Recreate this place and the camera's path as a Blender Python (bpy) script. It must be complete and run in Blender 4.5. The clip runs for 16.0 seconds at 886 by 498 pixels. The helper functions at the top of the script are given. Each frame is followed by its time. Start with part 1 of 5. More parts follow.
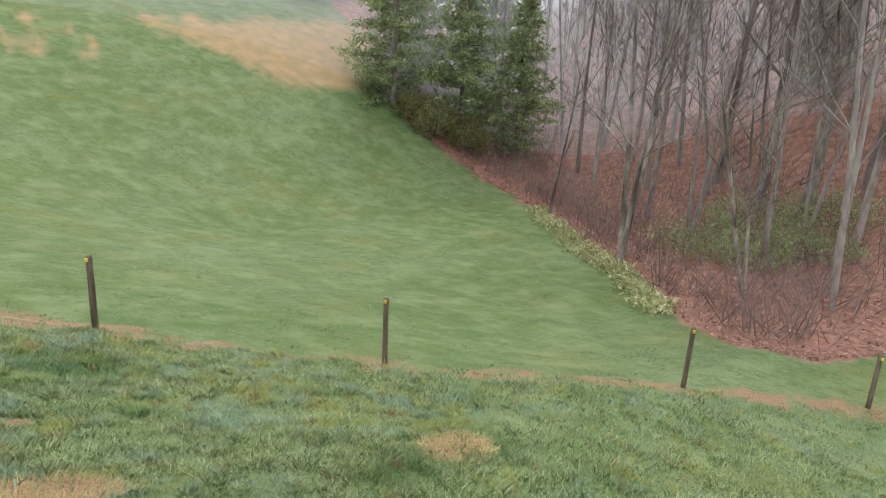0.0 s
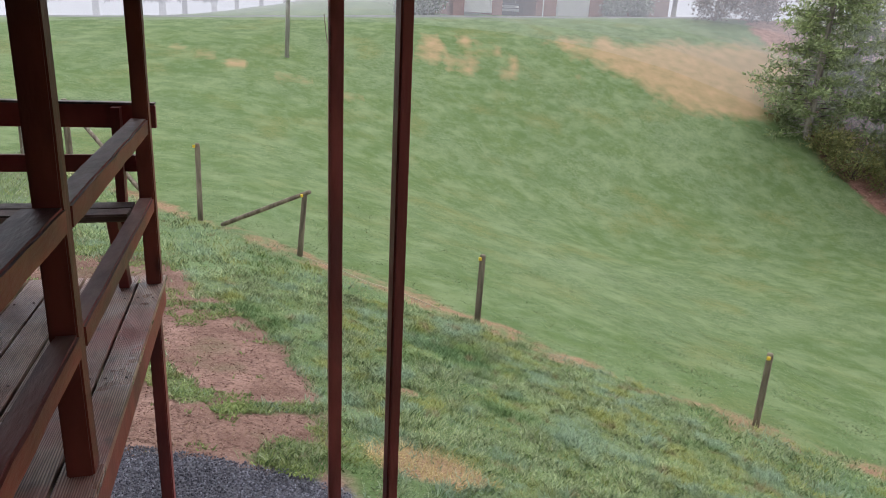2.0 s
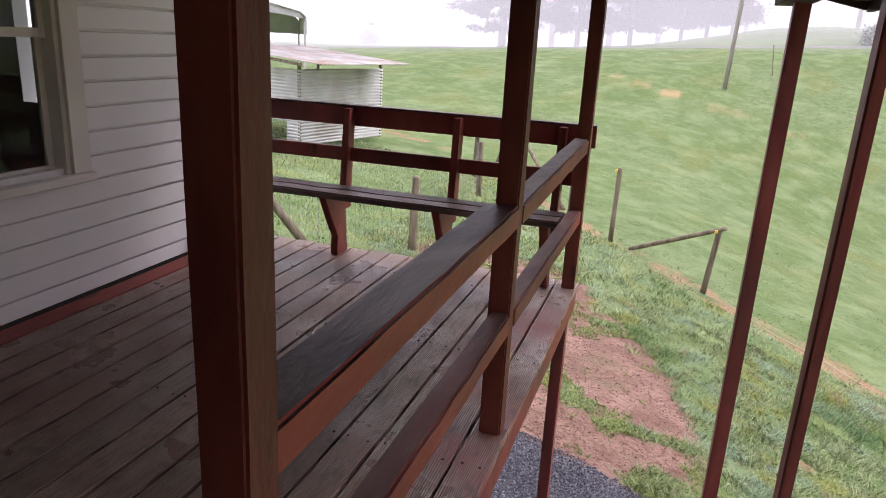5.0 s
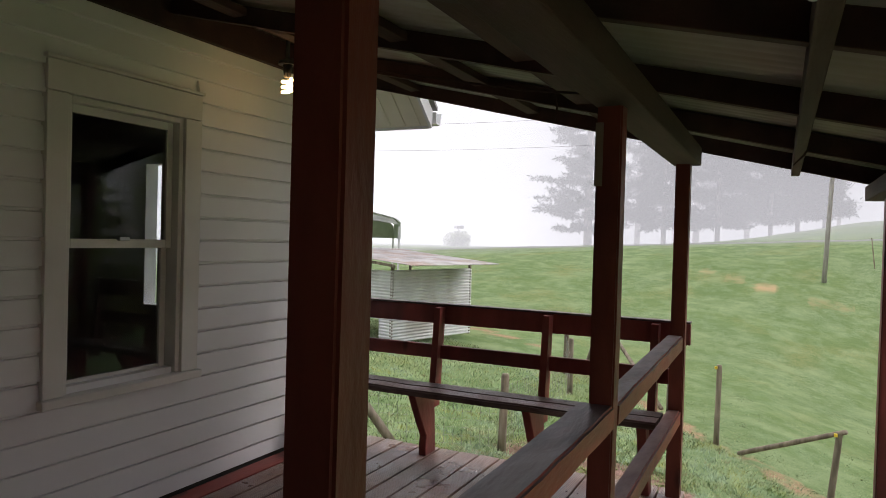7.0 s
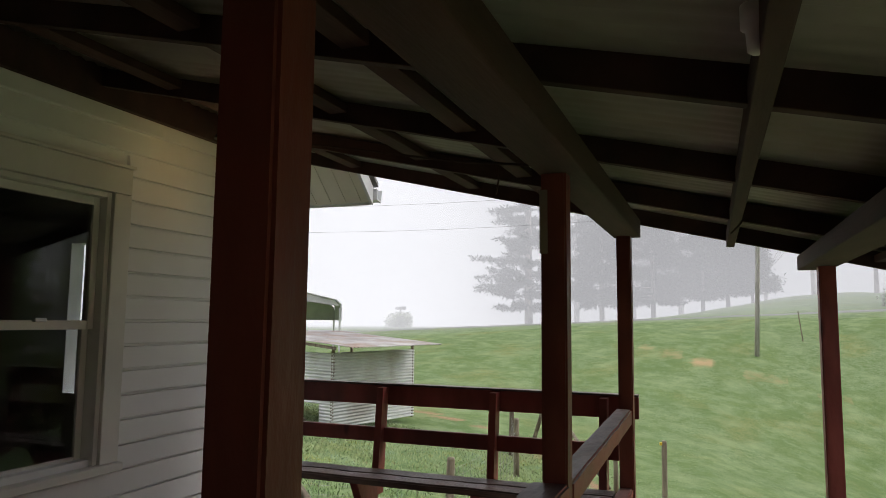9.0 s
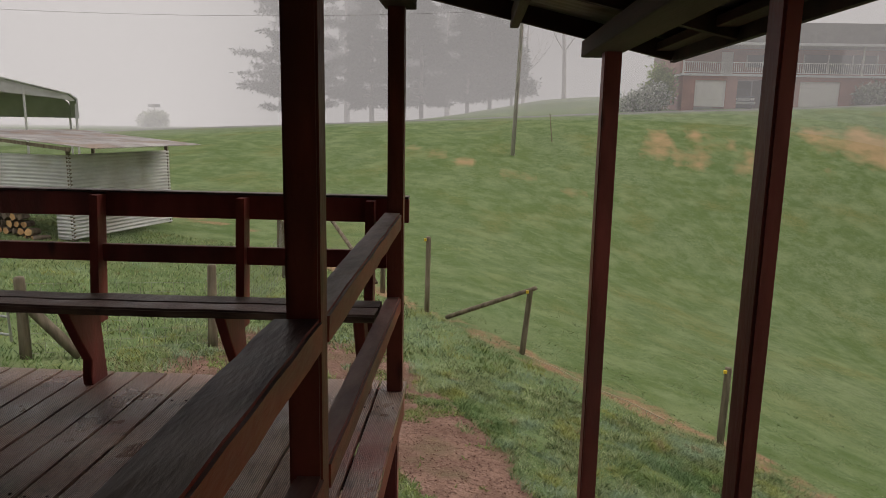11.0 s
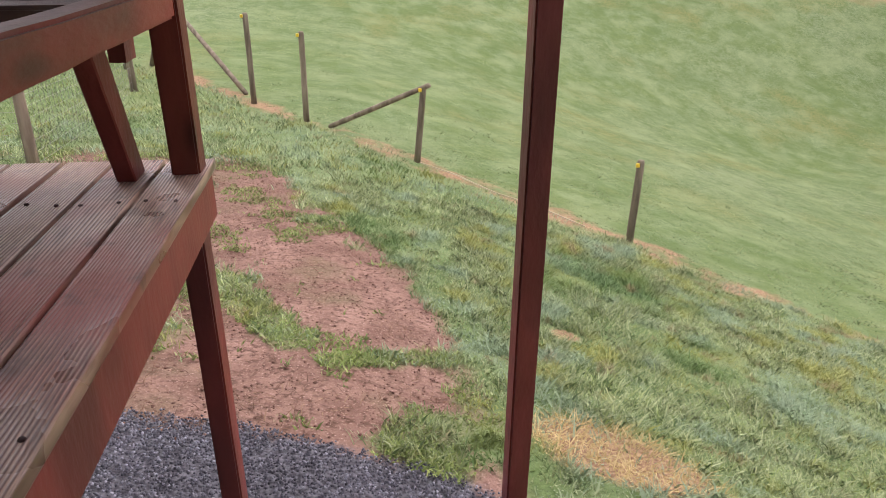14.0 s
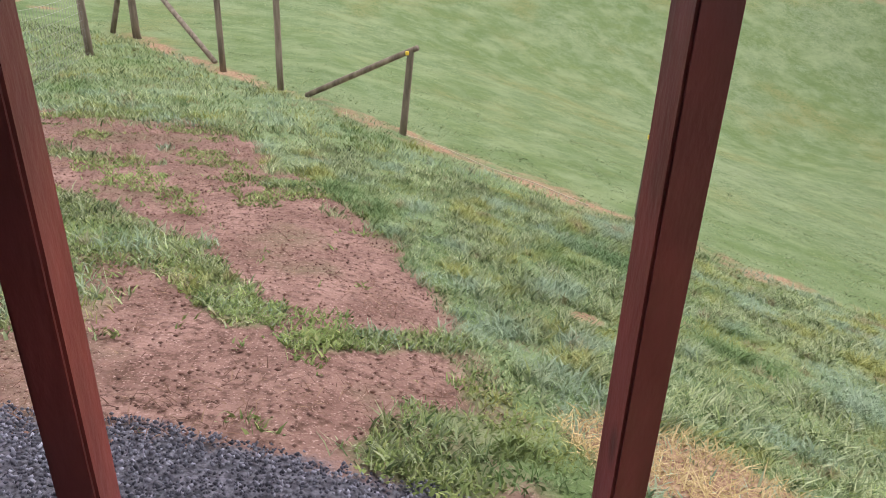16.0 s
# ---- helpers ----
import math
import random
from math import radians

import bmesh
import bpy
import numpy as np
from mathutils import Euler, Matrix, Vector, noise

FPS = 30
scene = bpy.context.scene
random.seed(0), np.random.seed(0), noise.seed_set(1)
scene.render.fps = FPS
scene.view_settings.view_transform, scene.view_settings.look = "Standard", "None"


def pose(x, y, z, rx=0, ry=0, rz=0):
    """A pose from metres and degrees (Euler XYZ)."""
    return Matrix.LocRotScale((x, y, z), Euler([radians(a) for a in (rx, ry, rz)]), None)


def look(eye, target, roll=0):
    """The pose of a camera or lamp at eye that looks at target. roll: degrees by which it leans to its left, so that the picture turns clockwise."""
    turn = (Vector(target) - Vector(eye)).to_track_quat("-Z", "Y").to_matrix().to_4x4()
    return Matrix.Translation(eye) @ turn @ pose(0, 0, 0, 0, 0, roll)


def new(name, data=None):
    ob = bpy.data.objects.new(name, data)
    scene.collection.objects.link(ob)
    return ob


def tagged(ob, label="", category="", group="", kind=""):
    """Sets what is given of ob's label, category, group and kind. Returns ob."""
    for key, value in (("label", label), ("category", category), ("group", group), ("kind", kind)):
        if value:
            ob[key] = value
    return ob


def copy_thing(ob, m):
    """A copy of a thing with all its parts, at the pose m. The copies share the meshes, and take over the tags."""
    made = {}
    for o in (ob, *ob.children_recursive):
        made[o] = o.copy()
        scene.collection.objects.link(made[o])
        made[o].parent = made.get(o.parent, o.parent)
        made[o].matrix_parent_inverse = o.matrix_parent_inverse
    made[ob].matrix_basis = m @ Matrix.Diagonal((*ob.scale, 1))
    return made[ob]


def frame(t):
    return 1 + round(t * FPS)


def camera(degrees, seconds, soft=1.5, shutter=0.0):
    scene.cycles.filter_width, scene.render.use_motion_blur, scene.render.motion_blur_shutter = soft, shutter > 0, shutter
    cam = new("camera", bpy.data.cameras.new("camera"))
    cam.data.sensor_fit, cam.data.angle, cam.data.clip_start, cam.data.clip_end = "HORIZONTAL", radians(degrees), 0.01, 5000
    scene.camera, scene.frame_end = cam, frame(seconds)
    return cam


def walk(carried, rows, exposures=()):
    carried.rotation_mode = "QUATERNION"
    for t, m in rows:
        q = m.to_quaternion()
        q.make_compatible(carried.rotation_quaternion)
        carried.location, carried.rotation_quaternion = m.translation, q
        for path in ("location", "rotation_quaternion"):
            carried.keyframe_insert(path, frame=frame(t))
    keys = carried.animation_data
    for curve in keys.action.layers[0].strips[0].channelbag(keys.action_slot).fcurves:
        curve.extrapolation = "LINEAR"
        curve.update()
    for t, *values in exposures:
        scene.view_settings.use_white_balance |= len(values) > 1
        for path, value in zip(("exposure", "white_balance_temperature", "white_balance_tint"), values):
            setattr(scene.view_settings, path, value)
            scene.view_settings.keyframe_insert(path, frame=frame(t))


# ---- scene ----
cam = camera(65.00, 16.0, 0.85)
PATH = [
    (0, (0.395, -0.585, 1.452), (1.771, 0.694, 0.854), 2.75),
    (0.3, (0.392, -0.556, 1.444), (1.672, 0.857, 0.842), 2.68),
    (0.5, (0.397, -0.495, 1.436), (1.595, 0.990, 0.835), 2.87),
    (1, (0.406, -0.414, 1.434), (1.387, 1.223, 0.835), 2.96),
    (1.5, (0.405, -0.292, 1.450), (1.161, 1.460, 0.849), 3.02),
    (2, (0.370, -0.278, 1.431), (0.891, 1.559, 0.834), 2.96),
    (2.5, (0.328, -0.322, 1.425), (0.650, 1.562, 0.835), 2.80),
    (3, (0.291, -0.374, 1.423), (0.408, 1.534, 0.836), 2.75),
    (3.5, (0.288, -0.383, 1.420), (0.194, 1.527, 0.834), 2.65),
    (4, (0.302, -0.403, 1.421), (0.009, 1.488, 0.840), 2.48),
    (4.2, (0.304, -0.388, 1.418), (-0.065, 1.489, 0.836), 2.5),
    (6.3, (0.342, -0.476, 1.448), (-0.465, 1.299, 1.003), 2.09),
    (6.5, (0.337, -0.458, 1.436), (-0.498, 1.330, 1.111), 1.74),
    (7, (0.322, -0.436, 1.436), (-0.551, 1.363, 1.402), 1.63),
    (7.5, (0.308, -0.417, 1.445), (-0.582, 1.368, 1.596), 1.46),
    (8, (0.316, -0.396, 1.450), (-0.590, 1.378, 1.639), 1.52),
    (8.2, (0.306, -0.390, 1.437), (-0.600, 1.382, 1.638), 1.43),
    (10.3, (0.256, 0.003, 1.393), (0.013, 1.987, 1.471), 0.94),
    (10.5, (0.241, 0.110, 1.398), (0.027, 2.098, 1.359), 1.19),
    (11, (0.192, 0.308, 1.352), (0.110, 2.274, 0.997), 1.06),
    (11.5, (0.222, 0.512, 1.338), (0.226, 2.458, 0.875), 0.78),
    (12, (0.260, 0.738, 1.316), (0.304, 2.661, 0.767), 1.09),
    (12.5, (0.225, 0.953, 1.185), (0.290, 2.832, 0.502), 0.99),
    (13, (0.245, 1.229, 1.015), (0.327, 3.062, 0.219), 1.30),
    (13.5, (0.290, 1.477, 0.825), (0.386, 3.294, -0.005), 0.63),
    (14, (0.308, 1.747, 0.624), (0.523, 3.552, -0.210), 0.43),
    (14.5, (0.286, 2.005, 0.426), (0.571, 3.799, -0.411), 0.66),
    (15, (0.317, 2.253, 0.241), (0.624, 4.044, -0.595), 0.93),
    (15.5, (0.297, 2.484, 0.070), (0.611, 4.274, -0.765), 1.29),
    (16, (0.265, 2.699, -0.112), (0.545, 4.494, -0.948), 2.01),
]
walk(cam, [(t, look(eye, target, roll)) for t, eye, target, roll in PATH],
     [(0, 0.95, 6300, 14), (2, 0.88, 6100, 17), (3, 0.94, 6000, 23), (4.2, 1.36, 6100, 29), (6.4, 1.46, 6500, 26), (7.0, 0.98, 6400, 18),
      (8.2, 0.82, 6400, 14), (10.4, 0.50, 6600, 16), (11, 0.10, 7000, 17), (12, 0.70, 7100, 23), (12.6, 1.10, 7000, 27), (14, 1.26, 6600, 27), (16, 1.22, 6300, 25)])

# ---------------------------------------------------------------- world, sun, exposure
world = bpy.data.worlds.new("sky")
scene.world = world
world.use_nodes = True
wn, wl = world.node_tree.nodes, world.node_tree.links
sky = wn.new("ShaderNodeTexSky")
sky.sky_type, sky.sun_disc = "NISHITA", False
sky.sun_elevation, sky.sun_rotation = radians(38), radians(60)
sky.dust_density, sky.air_density = 6.0, 1.0
grey = wn.new("ShaderNodeHueSaturation")
grey.inputs["Saturation"].default_value, grey.inputs["Value"].default_value = 0.12, 0.05
wl.new(sky.outputs[0], grey.inputs["Color"])
fog = wn.new("ShaderNodeMix")
fog.data_type, fog.blend_type = "RGBA", "ADD"
fog.inputs[0].default_value = 1.0
fog.inputs[7].default_value = (0.98, 1.0, 1.02, 1)
wl.new(grey.outputs[0], fog.inputs[6])
wl.new(fog.outputs[2], wn["Background"].inputs["Color"])
wn["Background"].inputs["Strength"].default_value = 1.0
sun = new("sun", bpy.data.lights.new("sun", "SUN"))
sun.data.energy, sun.data.angle, sun.data.color = 1.0, radians(30), (1.0, 0.96, 0.9)
sun.matrix_world = look((20, 12, 30), (0, 0, 0))


# ---------------------------------------------------------------- materials
def mat(name, c1, c2=None, scale=6.0, rough=0.8, bump=0.0, metal=0.0, stretch=(1, 1, 1), detail=6.0, c3=None, scale3=1.0,
        rnd=0.0, spec=0.35, fine=60.0, lo=0.35, hi=0.65, knots=None):
    """Two colours mixed by a stretched noise, a third by a broad one, an object's random lightness, fine bump."""
    m = bpy.data.materials.new(name)
    m.use_nodes = True
    n, l = m.node_tree.nodes, m.node_tree.links
    b = n["Principled BSDF"]
    b.inputs["Roughness"].default_value, b.inputs["Metallic"].default_value = rough, metal
    b.inputs["Specular IOR Level"].default_value = spec
    co = n.new("ShaderNodeTexCoord")
    mp = n.new("ShaderNodeMapping")
    mp.inputs["Scale"].default_value = stretch
    l.new(co.outputs["Object"], mp.inputs[0])
    src = mp.outputs[0]
    if rnd:
        info = n.new("ShaderNodeObjectInfo")
        sh = n.new("ShaderNodeVectorMath")
        sh.operation = "SCALE"
        sh.inputs[0].default_value = (37.0, 51.0, 23.0)
        l.new(info.outputs["Random"], sh.inputs["Scale"])
        ad = n.new("ShaderNodeVectorMath")
        l.new(src, ad.inputs[0]), l.new(sh.outputs[0], ad.inputs[1])
        src = ad.outputs[0]
    tx = n.new("ShaderNodeTexNoise")
    tx.inputs["Scale"].default_value, tx.inputs["Detail"].default_value = scale, detail
    l.new(src, tx.inputs["Vector"])
    ramp = n.new("ShaderNodeValToRGB")
    ramp.color_ramp.elements[0].position, ramp.color_ramp.elements[1].position = lo, hi
    ramp.color_ramp.elements[0].color, ramp.color_ramp.elements[1].color = (*c1, 1), (*(c2 or c1), 1)
    l.new(tx.outputs[0], ramp.inputs[0])
    col = ramp.outputs[0]
    if c3:
        t3 = n.new("ShaderNodeTexNoise")
        t3.inputs["Scale"].default_value, t3.inputs["Detail"].default_value = scale3, 4.0
        l.new(src, t3.inputs["Vector"])
        r3 = n.new("ShaderNodeMapRange")
        r3.inputs[1].default_value, r3.inputs[2].default_value = 0.48, 0.66
        l.new(t3.outputs[0], r3.inputs[0])
        mx = n.new("ShaderNodeMix")
        mx.data_type = "RGBA"
        l.new(r3.outputs[0], mx.inputs[0]), l.new(col, mx.inputs[6])
        mx.inputs[7].default_value = (*c3, 1)
        col = mx.outputs[2]
    if knots:
        vo = n.new("ShaderNodeTexVoronoi")
        vo.inputs["Scale"].default_value = 5.5
        l.new(ad.outputs[0] if rnd else co.outputs["Object"], vo.inputs["Vector"])
        kr = n.new("ShaderNodeMapRange")
        kr.inputs[1].default_value, kr.inputs[2].default_value, kr.inputs[3].default_value, kr.inputs[4].default_value = 0.06, 0.15, 0.85, 0.0
        l.new(vo.outputs["Distance"], kr.inputs[0])
        km = n.new("ShaderNodeMix")
        km.data_type = "RGBA"
        l.new(kr.outputs[0], km.inputs[0]), l.new(col, km.inputs[6])
        km.inputs[7].default_value = (*knots, 1)
        col = km.outputs[2]
    if rnd:
        hv = n.new("ShaderNodeHueSaturation")
        mr = n.new("ShaderNodeMapRange")
        mr.inputs[3].default_value, mr.inputs[4].default_value = 1 - rnd, 1 + rnd
        l.new(info.outputs["Random"], mr.inputs[0])
        l.new(mr.outputs[0], hv.inputs["Value"]), l.new(col, hv.inputs["Color"])
        col = hv.outputs[0]
    l.new(col, b.inputs["Base Color"])
    if bump:
        tb = n.new("ShaderNodeTexNoise")
        tb.inputs["Scale"].default_value, tb.inputs["Detail"].default_value = fine, 5.0
        l.new(src, tb.inputs["Vector"])
        bp = n.new("ShaderNodeBump")
        bp.inputs["Strength"].default_value, bp.inputs["Distance"].default_value = bump, 0.01
        l.new(tb.outputs[0], bp.inputs["Height"])
        l.new(bp.outputs[0], b.inputs["Normal"])
    return m


RED = mat("red_paint", (0.195, 0.038, 0.033), (0.275, 0.060, 0.052), scale=9, rough=0.5, bump=0.25, c3=(0.13, 0.034, 0.032), scale3=3, rnd=0.12, stretch=(1, 1, 0.35), knots=(0.075, 0.018, 0.015))
# Darker copy of red_paint: shade under the porch roof put into the colour.
SHADED_RED = mat("roof_shaded_red_paint", (0.130, 0.030, 0.022), (0.19, 0.046, 0.033), scale=9, rough=0.5, bump=0.25, c3=(0.085, 0.026, 0.022), scale3=3, rnd=0.1, stretch=(1, 1, 0.35), knots=(0.055, 0.016, 0.013))
RED_WORN = mat("worn_red_paint", (0.23, 0.036, 0.027), (0.32, 0.065, 0.048), scale=8, rough=0.5, bump=0.35, c3=(0.15, 0.045, 0.037), scale3=5.5, rnd=0.1, stretch=(1, 0.3, 1), knots=(0.085, 0.022, 0.018))
TOPWOOD = mat("weathered_rail_top", (0.035, 0.021, 0.022), (0.115, 0.068, 0.066), scale=16, rough=0.45, bump=0.4, c3=(0.22, 0.165, 0.155), scale3=4.5, stretch=(1, 0.25, 1), rnd=0.1)


def grained(name, along, early, late, stain, rough=0.42, scale=38.0):
    """Flat-sawn boards: ring lines drawn out along one axis, worn stain over them, a cast of its own for each board."""
    m = bpy.data.materials.new(name)
    m.use_nodes = True
    n, l = m.node_tree.nodes, m.node_tree.links
    b = n["Principled BSDF"]
    b.inputs["Specular IOR Level"].default_value = 0.5
    co, info, mp = n.new("ShaderNodeTexCoord"), n.new("ShaderNodeObjectInfo"), n.new("ShaderNodeMapping")
    mp.inputs["Scale"].default_value = (1, 0.15, 1) if along == "y" else (0.15, 1, 1)
    sh, ad = n.new("ShaderNodeVectorMath"), n.new("ShaderNodeVectorMath")
    sh.operation = "SCALE"
    sh.inputs[0].default_value = (13.7, 9.1, 5.3)
    l.new(info.outputs["Random"], sh.inputs["Scale"])
    l.new(co.outputs["Object"], mp.inputs[0])
    l.new(mp.outputs[0], ad.inputs[0]), l.new(sh.outputs[0], ad.inputs[1])

    def noise_of(sc, det, src):
        t = n.new("ShaderNodeTexNoise")
        t.inputs["Scale"].default_value, t.inputs["Detail"].default_value = sc, det
        l.new(src, t.inputs["Vector"])
        return t.outputs[0]

    def ranged(v, lo, hi, a=0.0, b_=1.0):
        r = n.new("ShaderNodeMapRange")
        for k, q in enumerate((lo, hi, a, b_)):
            r.inputs[k + 1].default_value = q
        l.new(v, r.inputs[0])
        return r.outputs[0]

    def blend(f, c1, c2):
        mx = n.new("ShaderNodeMix")
        mx.data_type = "RGBA"
        for k, v in ((0, f), (6, c1), (7, c2)):
            if isinstance(v, tuple):
                mx.inputs[k].default_value = (*v, 1)
            else:
                l.new(v, mx.inputs[k])
        return mx.outputs[2]

    wv = n.new("ShaderNodeTexWave")
    wv.bands_direction = "X" if along == "y" else "Y"
    for key, q in (("Scale", scale), ("Distortion", 40.0), ("Detail", 2.0), ("Detail Scale", 0.09), ("Detail Roughness", 0.45)):
        wv.inputs[key].default_value = q
    l.new(ad.outputs[0], wv.inputs["Vector"])
    ring = ranged(wv.outputs[0], 0.25, 0.95)
    col = blend(ring, early, late)
    col = blend(ranged(noise_of(70, 4, ad.outputs[0]), 0.42, 0.75, 0.0, 0.65), col, tuple(q * 0.45 for q in late))
    col = blend(ranged(noise_of(2.3, 6, co.outputs["Object"]), 0.42, 0.64, 0.0, 0.75), col, stain)
    col = blend(ranged(noise_of(9, 5, co.outputs["Object"]), 0.60, 0.72, 0.0, 0.6), col, tuple(q * 0.4 for q in late))
    hv = n.new("ShaderNodeHueSaturation")
    l.new(ranged(info.outputs["Random"], 0, 1, 0.78, 1.22), hv.inputs["Value"])
    l.new(col, hv.inputs["Color"])
    l.new(hv.outputs[0], b.inputs["Base Color"])
    l.new(ranged(noise_of(3.1, 4, co.outputs["Object"]), 0.35, 0.65, rough - 0.12, rough + 0.16), b.inputs["Roughness"])
    bp = n.new("ShaderNodeBump")
    bp.inputs["Strength"].default_value, bp.inputs["Distance"].default_value = 0.5, 0.004
    l.new(wv.outputs[0], bp.inputs["Height"])
    l.new(bp.outputs[0], b.inputs["Normal"])
    return m


WORNTOP = mat("worn_rail_top", (0.115, 0.050, 0.042), (0.215, 0.125, 0.105), scale=13, rough=0.5, bump=0.4, c3=(0.20, 0.055, 0.045), scale3=3.5, stretch=(1, 0.25, 1), rnd=0.1)
FLAKETOP = mat("flaking_rail_top", (0.10, 0.058, 0.052), (0.21, 0.135, 0.118), scale=15, rough=0.5, bump=0.5, c3=(0.36, 0.31, 0.30), scale3=5.5, stretch=(1, 0.3, 1), rnd=0.1)
DECK = grained("deck_wood", "y", (0.39, 0.275, 0.21), (0.125, 0.076, 0.058), (0.20, 0.092, 0.072), 0.36)
DECK_EDGE = grained("deck_edge_wood", "y", (0.33, 0.225, 0.175), (0.115, 0.068, 0.053), (0.25, 0.062, 0.050), 0.36)
BENCHW = grained("bench_wood", "x", (0.17, 0.115, 0.10), (0.065, 0.04, 0.036), (0.10, 0.062, 0.055), 0.5, 30.0)
BEAMW = mat("rough_beam_wood", (0.042, 0.017, 0.013), (0.078, 0.034, 0.026), scale=6, rough=0.8, bump=0.3, rnd=0.12, stretch=(2, 0.2, 2))
RAFTER = mat("dark_rafter_paint", (0.035, 0.017, 0.016), (0.065, 0.03, 0.026), scale=6, rough=0.8, bump=0.2, rnd=0.1)
TIN = mat("galvanised_sheet", (0.27, 0.255, 0.225), (0.38, 0.36, 0.32), scale=2.5, rough=0.55, metal=0.35, c3=(0.24, 0.19, 0.14), scale3=1.2)
SIDING = mat("white_siding", (0.78, 0.785, 0.80), (0.86, 0.865, 0.88), scale=1.2, rough=0.5, bump=0.04, fine=25)
# White soffit with the yellow cast of the light put into its colour.
SOFFIT_CAST = mat("yellow_cast_soffit", (0.58, 0.56, 0.45), (0.66, 0.64, 0.53), scale=2, rough=0.55)
TRIM = mat("white_trim", (0.70, 0.69, 0.66), (0.80, 0.79, 0.76), scale=2.5, rough=0.5, bump=0.05)
DARK = mat("dark_parts_and_dim_room", (0.045, 0.04, 0.038), (0.065, 0.06, 0.055), scale=2)
WHITE_METAL = mat("white_metal", (0.62, 0.63, 0.63), (0.72, 0.73, 0.73), scale=3, rough=0.45, metal=0.1)
OLDTIN = mat("old_corrugated_iron", (0.62, 0.63, 0.63), (0.76, 0.77, 0.77), scale=1.6, rough=0.5, metal=0.05, c3=(0.46, 0.44, 0.41), scale3=0.8)
ROOFTIN = mat("rusty_roof_tin", (0.24, 0.225, 0.215), (0.40, 0.385, 0.375), scale=1.4, rough=0.5, metal=0.25, c3=(0.25, 0.17, 0.13), scale3=0.9)
POSTW = mat("weathered_fence_wood", (0.13, 0.105, 0.075), (0.25, 0.21, 0.155), scale=12, rough=0.85, bump=0.4, rnd=0.15, stretch=(1, 1, 0.15))
YELLOW = mat("yellow_plastic", (0.75, 0.55, 0.05), rough=0.4)
FORESTBARK = mat("dark_bark", (0.22, 0.19, 0.18), (0.36, 0.32, 0.30), scale=5, rough=0.95, bump=0.4, c3=(0.36, 0.32, 0.29), scale3=0.5, stretch=(1, 1, 0.35), rnd=0.3)
BARK = mat("grey_bark", (0.25, 0.215, 0.19), (0.47, 0.42, 0.375), scale=5, rough=0.9, bump=0.5, c3=(0.11, 0.085, 0.07), scale3=1.2, stretch=(1, 1, 0.35), rnd=0.2)
BRUSH = mat("reddish_brush", (0.20, 0.135, 0.12), (0.33, 0.245, 0.215), scale=3, rough=0.9)
# Pole wood lightened: the haze in front of it is put into the colour.
HAZED_POLE = mat("hazed_pole_wood", (0.30, 0.28, 0.25), (0.42, 0.40, 0.37), scale=8, rough=0.9, bump=0.3, stretch=(1, 1, 0.15))
TWIG = mat("twig_bark", (0.09, 0.06, 0.055), (0.17, 0.125, 0.11), scale=4, rough=0.9, rnd=0.15)
BRICK = mat("red_brick", (0.32, 0.14, 0.105), (0.40, 0.19, 0.14), scale=1.5, rough=0.85)
ROOFDK = mat("shingle_roof", (0.24, 0.235, 0.23), (0.33, 0.32, 0.31), scale=3, rough=0.9)
GLASSDK = mat("dark_glass", (0.02, 0.022, 0.025), rough=0.08, spec=0.6)
STEEL = mat("galvanised_steel", (0.42, 0.43, 0.44), (0.52, 0.53, 0.54), scale=8, rough=0.4, metal=0.8)
TREAD = mat("stair_wood", (0.09, 0.055, 0.045), (0.17, 0.11, 0.09), scale=9, rough=0.6, bump=0.3, stretch=(0.2, 2, 2))


# ---------------------------------------------------------------- mesh helpers
def mesh_of(bm, material, smooth=False):
    me = bpy.data.meshes.new("m")
    bm.to_mesh(me)
    bm.free()
    for mm in (material if isinstance(material, (list, tuple)) else [material]):
        me.materials.append(mm)
    if smooth:
        for p in me.polygons:
            p.use_smooth = True
    return me


def part(name, bm, material, parent=None, label="", smooth=False):
    ob = new(name, mesh_of(bm, material, smooth))
    if parent is not None:
        ob.parent = parent
    return tagged(ob, label) if label else ob


def thing(name, label, category, group="", kind="", at=(0, 0, 0)):
    ob = new(name)
    ob.location = at
    ob.empty_display_size = 0.1
    return tagged(ob, label, category, group, kind)


def structure(name, bm, material, smooth=False):
    return tagged(part(name, bm, material, None, "", smooth), kind="structure")


def box(bm, x0, y0, z0, x1, y1, z1, bevel=0.0, mi=0):
    r = bmesh.ops.create_cube(bm, size=1.0, matrix=Matrix.LocRotScale(((x0 + x1) / 2, (y0 + y1) / 2, (z0 + z1) / 2), None, (abs(x1 - x0), abs(y1 - y0), abs(z1 - z0))))
    vs = r["verts"]
    fs = list({f for v in vs for f in v.link_faces})
    for f in fs:
        f.material_index = mi
    if bevel:
        bmesh.ops.bevel(bm, geom=list({e for v in vs for e in v.link_edges}), offset=bevel, segments=2, affect="EDGES", profile=0.5)
    return bm


def B(x0, y0, z0, x1, y1, z1, bevel=0.0):
    return box(bmesh.new(), x0, y0, z0, x1, y1, z1, bevel)


